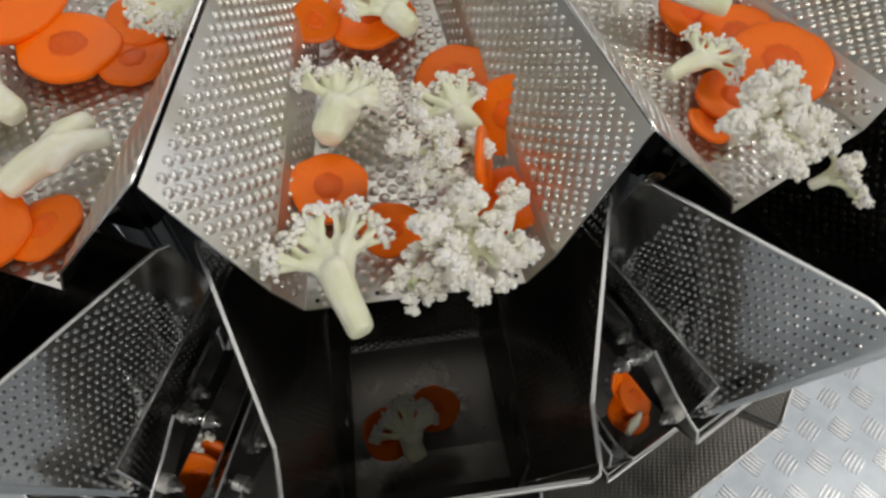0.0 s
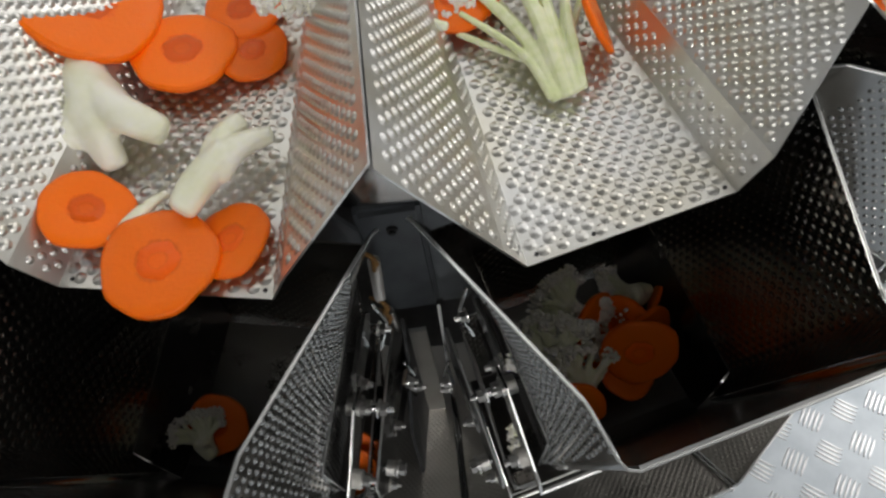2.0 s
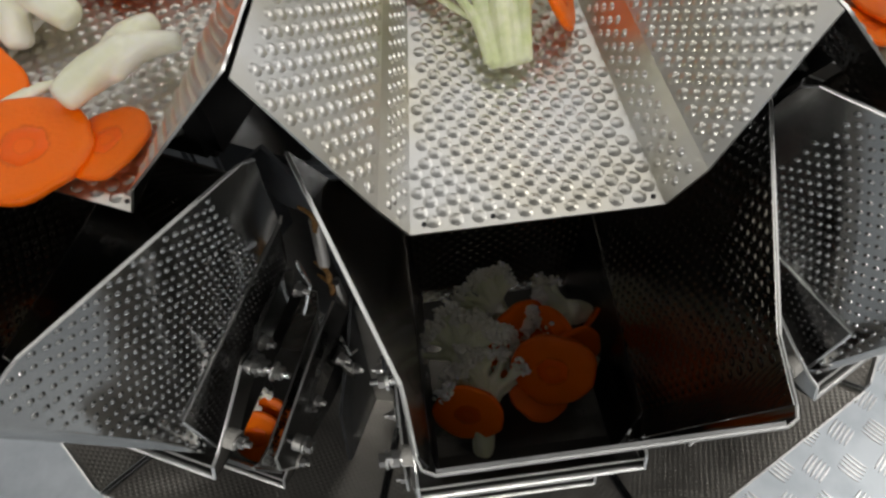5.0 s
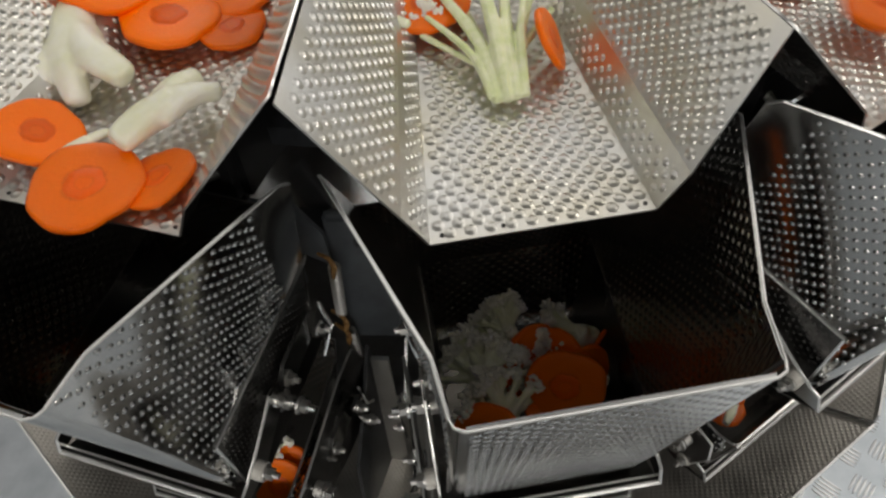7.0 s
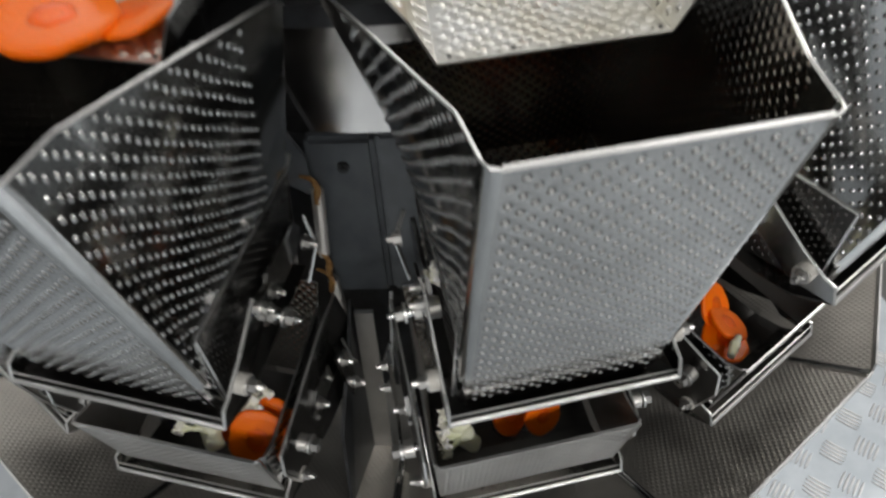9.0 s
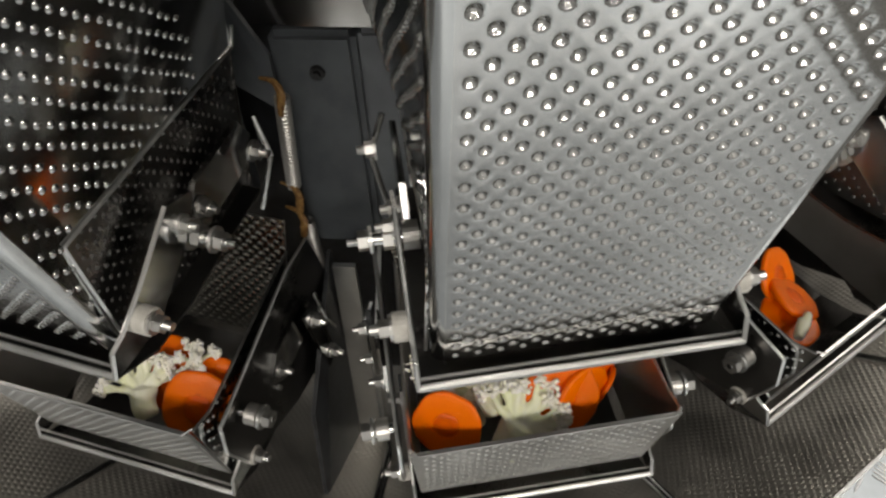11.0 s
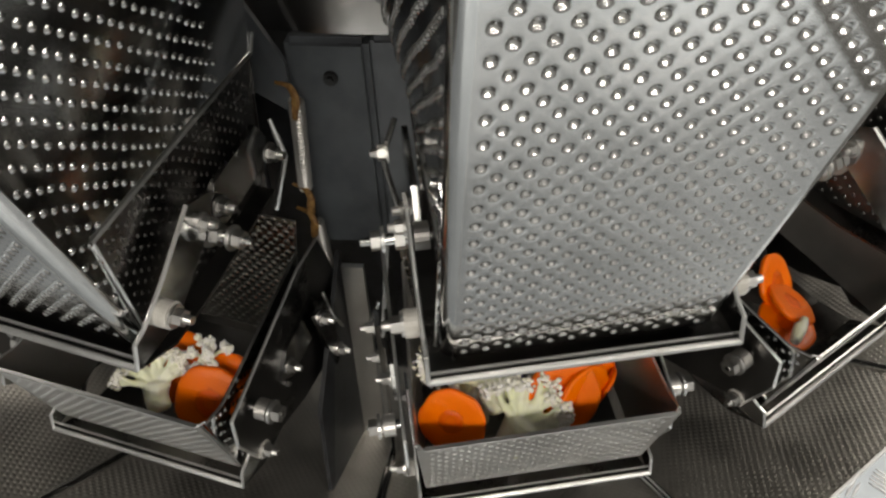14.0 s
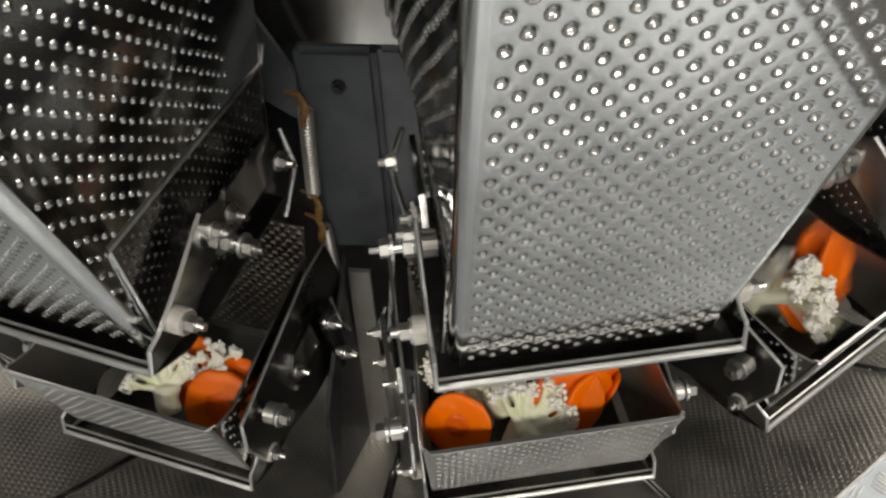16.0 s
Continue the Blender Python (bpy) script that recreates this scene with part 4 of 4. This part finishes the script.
def fan_meshes(seed, branches=6, wide=66, stalk=0.8, stout=1.0):
    """A floret cut through its middle: slim stems fanning out in one plane, small curd only at their ends."""
    rnd = random.Random(seed)
    bs, tips = bmesh.new(), []
    limb(bs, [(0.04, 0, -stalk), (0.0, 0.02, -stalk * 0.55), (0.0, 0, -0.12)], [0.14 * stout, 0.16 * stout, 0.19 * stout], 12, 0.08, seed)
    for i in range(branches):
        a = radians(wide) * (2 * i / (branches - 1) - 1) + rnd.uniform(-0.1, 0.1)
        far, dy = rnd.uniform(0.62, 0.82), rnd.uniform(-0.16, 0.16)
        fork = Vector((far * 0.62 * math.sin(a), dy * 0.6, far * 0.62 * math.cos(a) - 0.12))
        limb(bs, [(0.09 * math.sin(a), 0, -0.28), fork * 0.55 + Vector((0, 0, -0.05)), fork], [0.125, 0.098, 0.082], 8, 0.06, seed + i)
        for j in (-1, 0, 1):
            b = a + j * 0.30 + rnd.uniform(-0.08, 0.08)
            end = fork + Vector((math.sin(b), rnd.uniform(-0.45, 0.45), math.cos(b))) * (far * 0.42)
            rod(bs, fork - Vector((math.sin(b), 0, math.cos(b))) * 0.06, end, 0.064, 0.046, 7)
            tips.append((end, Vector((math.sin(b), 0, math.cos(b)))))
    bmesh.ops.recalc_face_normals(bs, faces=bs.faces[:])
    ball = bmesh.new()
    bmesh.ops.create_icosphere(ball, subdivisions=1, radius=1.0)
    bv = np.array([v.co[:] for v in ball.verts])
    bf = np.array([[v.index for v in f.verts] for f in ball.faces])
    ball.free()
    verts, faces = [], []
    for end, out in tips:
        for n in range(17):
            d = Vector((rnd.gauss(0, 1), rnd.gauss(0, 1), rnd.gauss(0, 1))).normalized() + out * 0.55
            c = np.array(end + d * rnd.uniform(0.05, 0.13))
            lump = 1 + 0.18 * np.sin(bv @ np.array([rnd.uniform(2, 6) for _ in range(3)]) * 1.7 + rnd.uniform(0, 6))
            verts.append(c + bv * lump[:, None] * rnd.uniform(0.028, 0.062))
            faces.append(bf + len(bv) * len(faces))
    mc = bpy.data.meshes.new("curd")
    mc.from_pydata(np.concatenate(verts).tolist(), [], np.concatenate(faces).tolist())
    mc.polygons.foreach_set("use_smooth", [True] * len(mc.polygons))
    mc.materials.append(M_CURD)
    return fused(bs, "stalk", 0.026, M_STALK), mc


CARROTS = [carrot_mesh(3), carrot_mesh(8, 0.21, 0.93), carrot_mesh(15, 0.17, 1.04), carrot_mesh(21, 0.18, 0.86)]
CORES = [core_mesh(3), core_mesh(8, 0.21, 0.93), core_mesh(15, 0.17, 1.04), core_mesh(21, 0.18, 0.86)]
FLORETS = [floret_meshes(2, 7, 0.85, 0.9), floret_meshes(5, 9, 1.0, 0.7), floret_meshes(11, 7, 0.8, 1.9, 1.55), floret_meshes(17, 8, 0.9, 0.5), floret_meshes(23, 7, 0.85, 1.6, 1.6),
           fan_meshes(41, 8, 60, 0.55, 1.5), fan_meshes(43, 9, 66, 0.6, 1.7), fan_meshes(47, 7, 64, 1.0, 1.2)]
PIECES = {}


def carrot(key, k, x, y, z, r, rx=0, ry=0, rz=0, mesh=0, label="fresh orange carrot slice on the steel pan"):
    ob = new("carrot_slice", CARROTS[mesh].copy())
    ob.data.transform(Matrix.Diagonal((r, r, r, 1)))
    heart = new("core", CORES[mesh].copy())
    heart.data.transform(Matrix.Diagonal((r, r, r, 1)))
    heart.parent = ob
    ob.matrix_basis = head(k, x, y, z, rx, ry, rz)
    tagged(ob, label, "carrot", "cut vegetables")
    PIECES[key] = (ob, k, (x, y, z, rx, ry, rz))
    return ob


def floret(key, k, x, y, z, r, rx=0, ry=0, rz=0, mesh=0, label="raw white cauliflower floret on the steel pan"):
    ob = new("cauliflower_floret")
    ob.matrix_basis = head(k, x, y, z, rx, ry, rz)
    tagged(ob, label, "cauliflower", "cut vegetables")
    for src, name in zip(FLORETS[mesh], ("stalk", "curd")):
        me = src.copy()
        me.transform(Matrix.Diagonal((r, r, r, 1)))
        c = new(name, me)
        c.parent = ob
    PIECES[key] = (ob, k, (x, y, z, rx, ry, rz))
    return ob


def stalk_chunk(key, k, x, y, z, length, r, rx=0, ry=0, rz=0, prongs=2, seed=1):
    """A cut piece of thick stalk with short prongs."""
    rnd = random.Random(seed)
    bm = bmesh.new()
    limb(bm, [(-length / 2, 0, 0), (-length * 0.2, r * 0.1, r * 0.1), (length * 0.08, 0, r * 0.15)], [r * 0.75, r * 0.95, r], 16, 0.06, seed)
    for i in range(prongs):
        g = i - (prongs - 1) / 2
        far = length / 2 * rnd.uniform(0.8, 1.1)
        limb(bm, [(-r * 0.5, g * r * 0.4, 0), (far * 0.45, g * r * 1.2, r * 0.3), (far, g * r * 2.0 + rnd.uniform(-1, 1) * r * 0.3, rnd.uniform(-0.4, 0.4) * r)], [r * 0.8, r * 0.72, r * 0.55], 14, 0.08, seed + i)
    bmesh.ops.recalc_face_normals(bm, faces=bm.faces[:])
    ob = new("cauliflower_stalk", fused(bm, "cauliflower_stalk", r * 0.14, M_PALE))
    tagged(ob, "pale cut cauliflower stalk lying on the steel pan", "cauliflower", "cut vegetables")
    ob.matrix_basis = head(k, x, y, z, rx, ry, rz)
    PIECES[key] = (ob, k, (x, y, z, rx, ry, rz))
    return ob


def stem_fan(key, k, x, y, z):
    """A cauliflower branch seen from its cut: slim pale green stems fanning out to small curds."""
    ob = new("cauliflower_floret")
    ob.matrix_basis = head(k, x, y, z)
    tagged(ob, "cauliflower branch with pale green fanned stems on the steel pan", "cauliflower", "cut vegetables")
    bm = bmesh.new()
    rnd = random.Random(31)
    ends = []
    for bx, r, end in ((-0.0055, 0.0030, (-0.022, 0.079, 0.016)), (-0.001, 0.0036, (0.000, 0.074, 0.024)), (0.0035, 0.0034, (0.012, 0.071, 0.020)),
                       (0.0070, 0.0028, (0.027, 0.066, 0.018)), (0.0040, 0.0024, (0.036, 0.056, 0.010)), (-0.003, 0.0022, (-0.010, 0.080, 0.006)), (0.0085, 0.0020, (0.022, 0.060, 0.026)), (-0.0085, 0.0019, (-0.032, 0.062, 0.012))):
        e = Vector(end)
        mid = Vector((bx * 0.8 + e.x * 0.22, e.y * 0.42, e.z * 0.62 + 0.002))
        limb(bm, [(bx, 0, rnd.uniform(-0.001, 0.001)), mid, e], [r * 1.25, r * 1.1, r * 0.8], 10, 0.09, int(e.x * 9000) % 97)
        ends.append(e)
    limb(bm, [(-0.006, 0.020, 0.003), (-0.018, 0.033, 0.004), (-0.036, 0.055, 0.006)], [0.0016, 0.0017, 0.0020], 8, 0.08, 5)
    limb(bm, [(0.006, 0.006, 0.002), (0.0105, 0.020, 0.006), (0.008, 0.032, 0.007)], [0.0016, 0.0015, 0.001], 8, 0.08, 6)
    bmesh.ops.recalc_face_normals(bm, faces=bm.faces[:])
    me = fused(bm, "stalk", 0.0006, M_STEM)
    c = new("stalk", me)
    c.parent = ob
    src = FLORETS[3][1]
    co = np.zeros(len(src.vertices) * 3)
    src.vertices.foreach_get("co", co)
    co = co.reshape(-1, 3)
    fs = [list(p.vertices) for p in src.polygons]
    vs, out = [], []
    for i, e in enumerate(ends):
        sz = (0.009, 0.011, 0.010, 0.011, 0.008, 0.009, 0.008, 0.008)[i]
        a = i * 1.3
        rot = np.array(((math.cos(a), -math.sin(a), 0), (0.4 * math.sin(a), 0.4 * math.cos(a), 0.9), (0.9 * math.sin(a), 0.9 * math.cos(a), 0.4)))
        base = sum(len(v) for v in vs)
        vs.append(co @ rot.T * sz + np.array(e))
        out += [[base + q for q in f] for f in fs]
    mc = bpy.data.meshes.new("curd")
    mc.from_pydata(np.concatenate(vs).tolist(), [], out)
    mc.polygons.foreach_set("use_smooth", [True] * len(mc.polygons))
    mc.materials.append(M_CURD)
    c = new("curd", mc)
    c.parent = ob
    PIECES[key] = (ob, k, (x, y, z, 0, 0, 0))
    return ob


def build_vegetables():
    # the still load of head -1's pan
    carrot("la", -1, -0.064, -0.351, 1.2922, 0.037, 6, 34, 20, 2)
    carrot("lb", -1, -0.018, -0.361, 1.2682, 0.0275, 6, 6, 50, 0)
    carrot("lc", -1, 0.004, -0.327, 1.2662, 0.022, 10, 0, 0, 1)
    carrot("ld", -1, 0.016, -0.354, 1.2622, 0.021, 6, 0, 80, 3)
    carrot("le", -1, -0.040, -0.455, 1.2582, 0.0215, 8, 22, 10, 1)
    carrot("lf", -1, 0.001, -0.477, 1.2519, 0.0268, 7, 2, 30, 0)
    carrot("lg", -1, 0.030, -0.462, 1.2499, 0.019, 4, -10, 0, 2)
    stalk_chunk("lh", -1, 0.020, -0.429, 1.2642, 0.054, 0.0088, 0, -6, 64, 2, 4)
    stalk_chunk("li", -1, -0.016, -0.454, 1.2542, 0.034, 0.0036, 0, 0, 60, 1, 9)
    stalk_chunk("lj", -1, -0.050, -0.403, 1.2702, 0.054, 0.0130, 20, 20, -60, 3, 14)
    floret("lk", -1, 0.042, -0.334, 1.2882, 0.0320, -70, 0, 160, 6)
    # head 0: the pile that is fed off the pan
    carrot("c1", 0, -0.006, -0.317, 1.270, 0.026, 6, 0, 0, 0)
    carrot("c2", 0, 0.036, -0.376, 1.268, 0.0235, 10, -10, 0, 1)
    carrot("c3", 0, 0.057, -0.408, 1.270, 0.021, 14, -36, 20, 0)
    carrot("c4", 0, -0.036, -0.430, 1.256, 0.0195, 8, 8, 0, 2)
    carrot("c5", 0, -0.008, -0.460, 1.256, 0.0155, 24, 0, 0, 3)
    carrot("c6", 0, -0.036, -0.326, 1.276, 0.0135, 40, 10, 0, 1)
    carrot("c7", 0, 0.049, -0.450, 1.256, 0.018, 6, -18, 0, 2)
    carrot("c8", 0, 0.038, -0.442, 1.274, 0.018, 80, 0, 75, 0)
    floret("f1", 0, 0.006, -0.330, 1.282, 0.0300, -82, 0, 30, 5)
    floret("f2", 0, -0.024, -0.390, 1.274, 0.0340, -80, 0, -30, 6)
    floret("f3", 0, 0.030, -0.408, 1.276, 0.0280, -85, 0, 25, 5)
    floret("f4", 0, 0.020, -0.436, 1.274, 0.0210, 25, 10, -30, 3)
    floret("f5", 0, -0.035, -0.481, 1.267, 0.0340, -80, 0, 14, 7)
    floret("f6", 0, 0.027, -0.476, 1.262, 0.0265, 32, 10, 20, 1)
    floret("f7", 0, -0.002, -0.490, 1.256, 0.0145, 30, 0, 60, 3)
    # head 0: what follows it on the pan
    stem_fan("g1", 0, 0.000, -0.413, 1.255)
    floret("g2", 0, -0.053, -0.351, 1.272, 0.0155, -85, 0, 41, 0)
    carrot("g3", 0, 0.027, -0.389, 1.268, 0.0170, 8, 62, -6, 1)
    carrot("g4", 0, -0.030, -0.336, 1.266, 0.024, 8, 0, 0, 0)
    # head 0: first load of the pool hopper
    floret("p1", 0, -0.012, -0.503, 1.105, 0.0260, -60, 0, 10, 6, "raw cauliflower floret at the bottom of a hopper")
    carrot("p2", 0, 0.006, -0.486, 1.094, 0.016, 30, 0, 0, 1, "orange carrot slice at the bottom of a hopper")
    carrot("p3", 0, -0.026, -0.498, 1.093, 0.016, 20, 20, 0, 2, "orange carrot slice at the bottom of a hopper")
    # head -1: loads of pool and weigh hoppers
    floret("n1", -1, -0.036, -0.514, 1.090, 0.0240, -50, 0, 30, 5, "raw cauliflower floret at the bottom of a hopper")
    carrot("n2", -1, -0.030, -0.504, 1.086, 0.020, 30, 10, 0, 0, "orange carrot slice at the bottom of a hopper")
    floret("n3", -1, -0.010, -0.494, 0.948, 0.0270, -45, 14, 40, 6, "raw cauliflower floret in a weigh hopper")
    carrot("n4", -1, 0.026, -0.494, 0.940, 0.023, 50, 0, 10, 0, "orange carrot slice in a weigh hopper")
    carrot("n5", -1, 0.030, -0.480, 0.940, 0.021, 40, 10, 0, 1, "orange carrot slice in a weigh hopper")
    carrot("n6", -1, -0.006, -0.476, 0.940, 0.022, 40, 0, 0, 2, "orange carrot slice in a weigh hopper")
    floret("n7", -1, 0.016, -0.470, 0.950, 0.0140, 20, 0, 0, 3, "raw cauliflower floret in a weigh hopper")
    # head 0: first load of the weigh hopper is what falls from the pool hopper
    # head 1: pan, pool hopper and weigh hopper
    carrot("r1", 1, 0.020, -0.380, 1.262, 0.021, 6, 0, 0, 0)
    carrot("r2", 1, 0.025, -0.408, 1.262, 0.0245, 8, -6, 0, 1)
    carrot("r3", 1, 0.030, -0.436, 1.260, 0.0285, 8, -8, 0, 0)
    carrot("r4", 1, -0.006, -0.438, 1.254, 0.0205, 8, 0, 0, 2)
    carrot("r5", 1, -0.030, -0.444, 1.252, 0.0145, 8, 20, 0, 3)
    floret("r6", 1, 0.000, -0.360, 1.282, 0.0225, -85, 0, 25, 2)
    floret("r7", 1, -0.012, -0.416, 1.270, 0.0240, -85, 0, -95, 7)
    floret("r8", 1, -0.022, -0.466, 1.264, 0.0275, 32, 0, 10, 1)
    floret("r9", 1, -0.010, -0.504, 1.254, 0.017, 50, 0, 60, 3)
    carrot("ra", 1, 0.030, -0.300, 1.272, 0.026, 8, 0, 0, 0)
    floret("rb", 1, -0.010, -0.290, 1.285, 0.0213, 40, 0, 0, 0)
    carrot("s1", 1, -0.018, -0.462, 0.946, 0.020, 50, 20, 0, 0, "orange carrot slice in a weigh hopper")
    carrot("s2", 1, -0.022, -0.478, 0.942, 0.019, 25, 10, 40, 1, "orange carrot slice in a weigh hopper")
    carrot("s3", 1, -0.034, -0.486, 0.936, 0.019, 15, 0, 0, 2, "orange carrot slice in a weigh hopper")
    stalk_chunk("s4", 1, -0.040, -0.497, 0.946, 0.024, 0.004, 0, 0, 20, 1, 3)
    carrot("t1", 2, 0.0, -0.42, 1.256, 0.026, 8, 0, 0, 0)
    floret("t2", 2, 0.03, -0.38, 1.275, 0.0228, 60, 0, 0, 1)
    carrot("t3", 2, -0.02, -0.36, 1.262, 0.024, 8, 0, 0, 2)
    carrot("u1", -2, 0.02, -0.40, 1.258, 0.026, 8, 0, 0, 0)
    floret("u2", -2, 0.05, -0.34, 1.280, 0.0243, 60, 0, 0, 0)


# ---- what moves ----
def goes(key, *stops):
    """Key a piece: stops of (seconds, x, y, z, rx, ry, rz) in its head's space; it rests before, between and after them as given."""
    ob, k, home = PIECES[key]
    rows = [(0.0, head(k, *home))]
    for t, *p in stops:
        rows.append((t, head(k, *p)))
    if rows[-1][0] < 16.0:
        rows.append((16.0, rows[-1][1]))
    walk(ob, rows)


def tip(rot, d):
    return [rot[i] + d[i] for i in range(3)]


def tumble(key, legs):
    """Legs of (start, end, place, turn added): the piece rests, slides and falls, and rests again."""
    home = PIECES[key][2]
    p, r, stops = list(home[:3]), list(home[3:]), []
    for t0, t1, q, d in legs:
        stops.append((t0, *p, *r))
        over = (q[2] < p[2] - 0.05)
        if over:
            edge = min(p[1], -0.505) if p[2] > 1.2 else p[1]
            stops.append((t0 + (t1 - t0) * 0.5, (p[0] + q[0]) / 2, edge if p[2] > 1.2 else (p[1] + q[1]) / 2, p[2] - (0.004 if p[2] > 1.2 else 0.04), *tip(r, [a * 0.35 for a in d])))
        p, r = list(q), tip(r, d)
        stops.append((t1, *p, *r))
    goes(key, *stops)


OUT = (0.0, -0.10, 0.30)


def motions():
    # head 0: the old load leaves the pool hopper, rests in the weigh hopper, and is let go
    for key, q, d, i in (("p1", (-0.046, -0.486, 0.942), (20, 0, 40), 0), ("p2", (0.018, -0.480, 0.930), (30, 0, 20), 1), ("p3", (-0.005, -0.470, 0.925), (20, 10, 0), 2)):
        tumble(key, [(0.55, 0.78, q, d), (9.7 + 0.03 * i, 10.0 + 0.03 * i, (OUT[0] + 0.03 * i, OUT[1], OUT[2]), (40, 20, 0))])
    # head 0: the pile slides off the pan, rests in the pool hopper, then drops into the weigh hopper
    pool_rest = {"c1": (0.004, -0.478, 1.100), "c2": (0.016, -0.502, 1.114), "c3": (0.030, -0.490, 1.100), "c4": (-0.033, -0.516, 1.102), "c5": (-0.012, -0.490, 1.092), "c6": (0.046, -0.470, 1.096),
                 "c7": (0.010, -0.505, 1.094), "c8": (0.018, -0.478, 1.105), "f1": (0.034, -0.460, 1.098), "f2": (-0.030, -0.482, 1.110), "f3": (-0.010, -0.455, 1.108), "f4": (-0.004, -0.462, 1.096),
                 "f5": (-0.022, -0.508, 1.102), "f6": (-0.012, -0.470, 1.098), "f7": (0.034, -0.488, 1.090)}
    weigh_rest = {"c1": (0.030, -0.474, 0.944), "c2": (0.016, -0.492, 0.949), "c3": (0.030, -0.490, 0.944), "c4": (-0.050, -0.498, 0.950), "c5": (0.012, -0.475, 0.930), "c6": (0.048, -0.478, 0.934),
                  "c7": (0.006, -0.490, 0.940), "c8": (0.022, -0.476, 0.952), "f1": (-0.024, -0.478, 0.954), "f2": (-0.008, -0.500, 0.944), "f3": (-0.044, -0.462, 0.950), "f4": (-0.030, -0.455, 0.930),
                  "f5": (-0.030, -0.450, 0.925), "f6": (0.030, -0.450, 0.925), "f7": (-0.002, -0.480, 0.926)}
    # how the fanned florets lie in the weigh hopper
    facing = {"f1": (-48, 0, 6), "f2": (-40, 25, -30), "f3": (-45, 0, 30)}
    rnd = random.Random(6)
    order = sorted(pool_rest, key=lambda n: PIECES[n][2][1])
    for i, key in enumerate(order):
        t0 = 0.75 + 0.008 * i
        t1 = 1.15 + 0.030 * i
        if key in ("c1", "c6", "f1"):
            t0, t1 = 1.0, 1.85
        turn = (rnd.uniform(20, 60), rnd.uniform(-30, 30), rnd.uniform(-40, 40))
        t2 = 10.15 + 0.015 * i
        slide = []
        if key in ("c1", "c6", "f1"):
            # the last three creep to the edge before they drop
            x, y = {"c1": (0.000, -0.470), "c6": (0.030, -0.462), "f1": (0.036, -0.486)}[key]
            slide, t0 = [(1.0, 1.58, (x, y, PIECES[key][2][2] - 0.018), (0, 0, 40))], 1.6
        last = (rnd.uniform(-20, 20), rnd.uniform(-15, 15), rnd.uniform(-30, 30))
        if key in facing:
            spun = 40 if slide else 0
            last = [f - h - d for f, h, d in zip(facing[key], PIECES[key][2][3:], (turn[0], turn[1], turn[2] + spun))]
        tumble(key, slide + [(t0, t1, pool_rest[key], turn), (t2, t2 + 0.24, weigh_rest[key], last)])
    # head 0: the next load creeps down the pan
    for key, back in (("g1", 0.12), ("g2", 0.11), ("g3", 0.12), ("g4", 0.11)):
        ob, k, h = PIECES[key]
        up = (h[0] * 0.7, h[1] + back, h[2] + 0.12 * back, *h[3:])
        walk(ob, [(0.0, head(k, *up)), (0.85, head(k, *up)), (1.5, head(k, *h)), (16.0, head(k, *h))])
    # head 1: the pan empties into the pool hopper, and later the two hoppers in turn
    for i, key in enumerate(("r9", "r8", "r5", "r4", "r7", "r3", "r6", "r2", "r1")):
        q = (rnd.uniform(-0.03, 0.03), rnd.uniform(-0.51, -0.46), 1.09 + 0.004 * i)
        w = (rnd.uniform(-0.03, 0.03), rnd.uniform(-0.49, -0.45), 0.925 + 0.004 * i)
        if key in ("r8",):
            w = (-0.024, -0.475, 0.952)
        t0, t2 = 6.52 + 0.06 * i, 15.76 + 0.006 * i
        tumble(key, [(t0, t0 + 0.3, q, (rnd.uniform(20, 50), rnd.uniform(-30, 30), rnd.uniform(-30, 30))), (t2, t2 + 0.2, w, (rnd.uniform(-20, 20), 0, rnd.uniform(-30, 30)))])
    ob, k, h = PIECES["ra"]
    end = (0.036, -0.412, 1.258, *h[3:])
    walk(ob, [(0.0, head(k, *h)), (6.7, head(k, *h)), (7.25, head(k, *end)), (16.0, head(k, *end))])
    for i, key in enumerate(("s1", "s2", "s3", "s4")):
        tumble(key, [(15.32 + 0.01 * i, 15.62, (OUT[0] + 0.02 * i, OUT[1], OUT[2]), (40, 20, 0))])
    # the hopper doors
    for (kind, k), spans, angle in ((("pool", 0), ((0.5, 0.78), (10.08, 10.4)), 26), (("weigh", 0), ((9.65, 9.95),), 38), (("weigh", 1), ((15.28, 15.60),), 30), (("pool", 1), ((15.68, 15.97),), 36)):
        door = GATES[kind, k]
        shut = door.matrix_basis.copy()
        rows = [(0.0, shut)]
        for a, b in spans:
            rows += [(a, shut), (a + 0.1, shut @ pose(0, 0, 0, angle)), (b - 0.1, shut @ pose(0, 0, 0, angle)), (b, shut)]
        rows.append((16.0, shut))
        walk(door, rows)


floor_plate = build_hall()
build_machine()
build_vegetables()
build_treads(floor_plate)
motions()
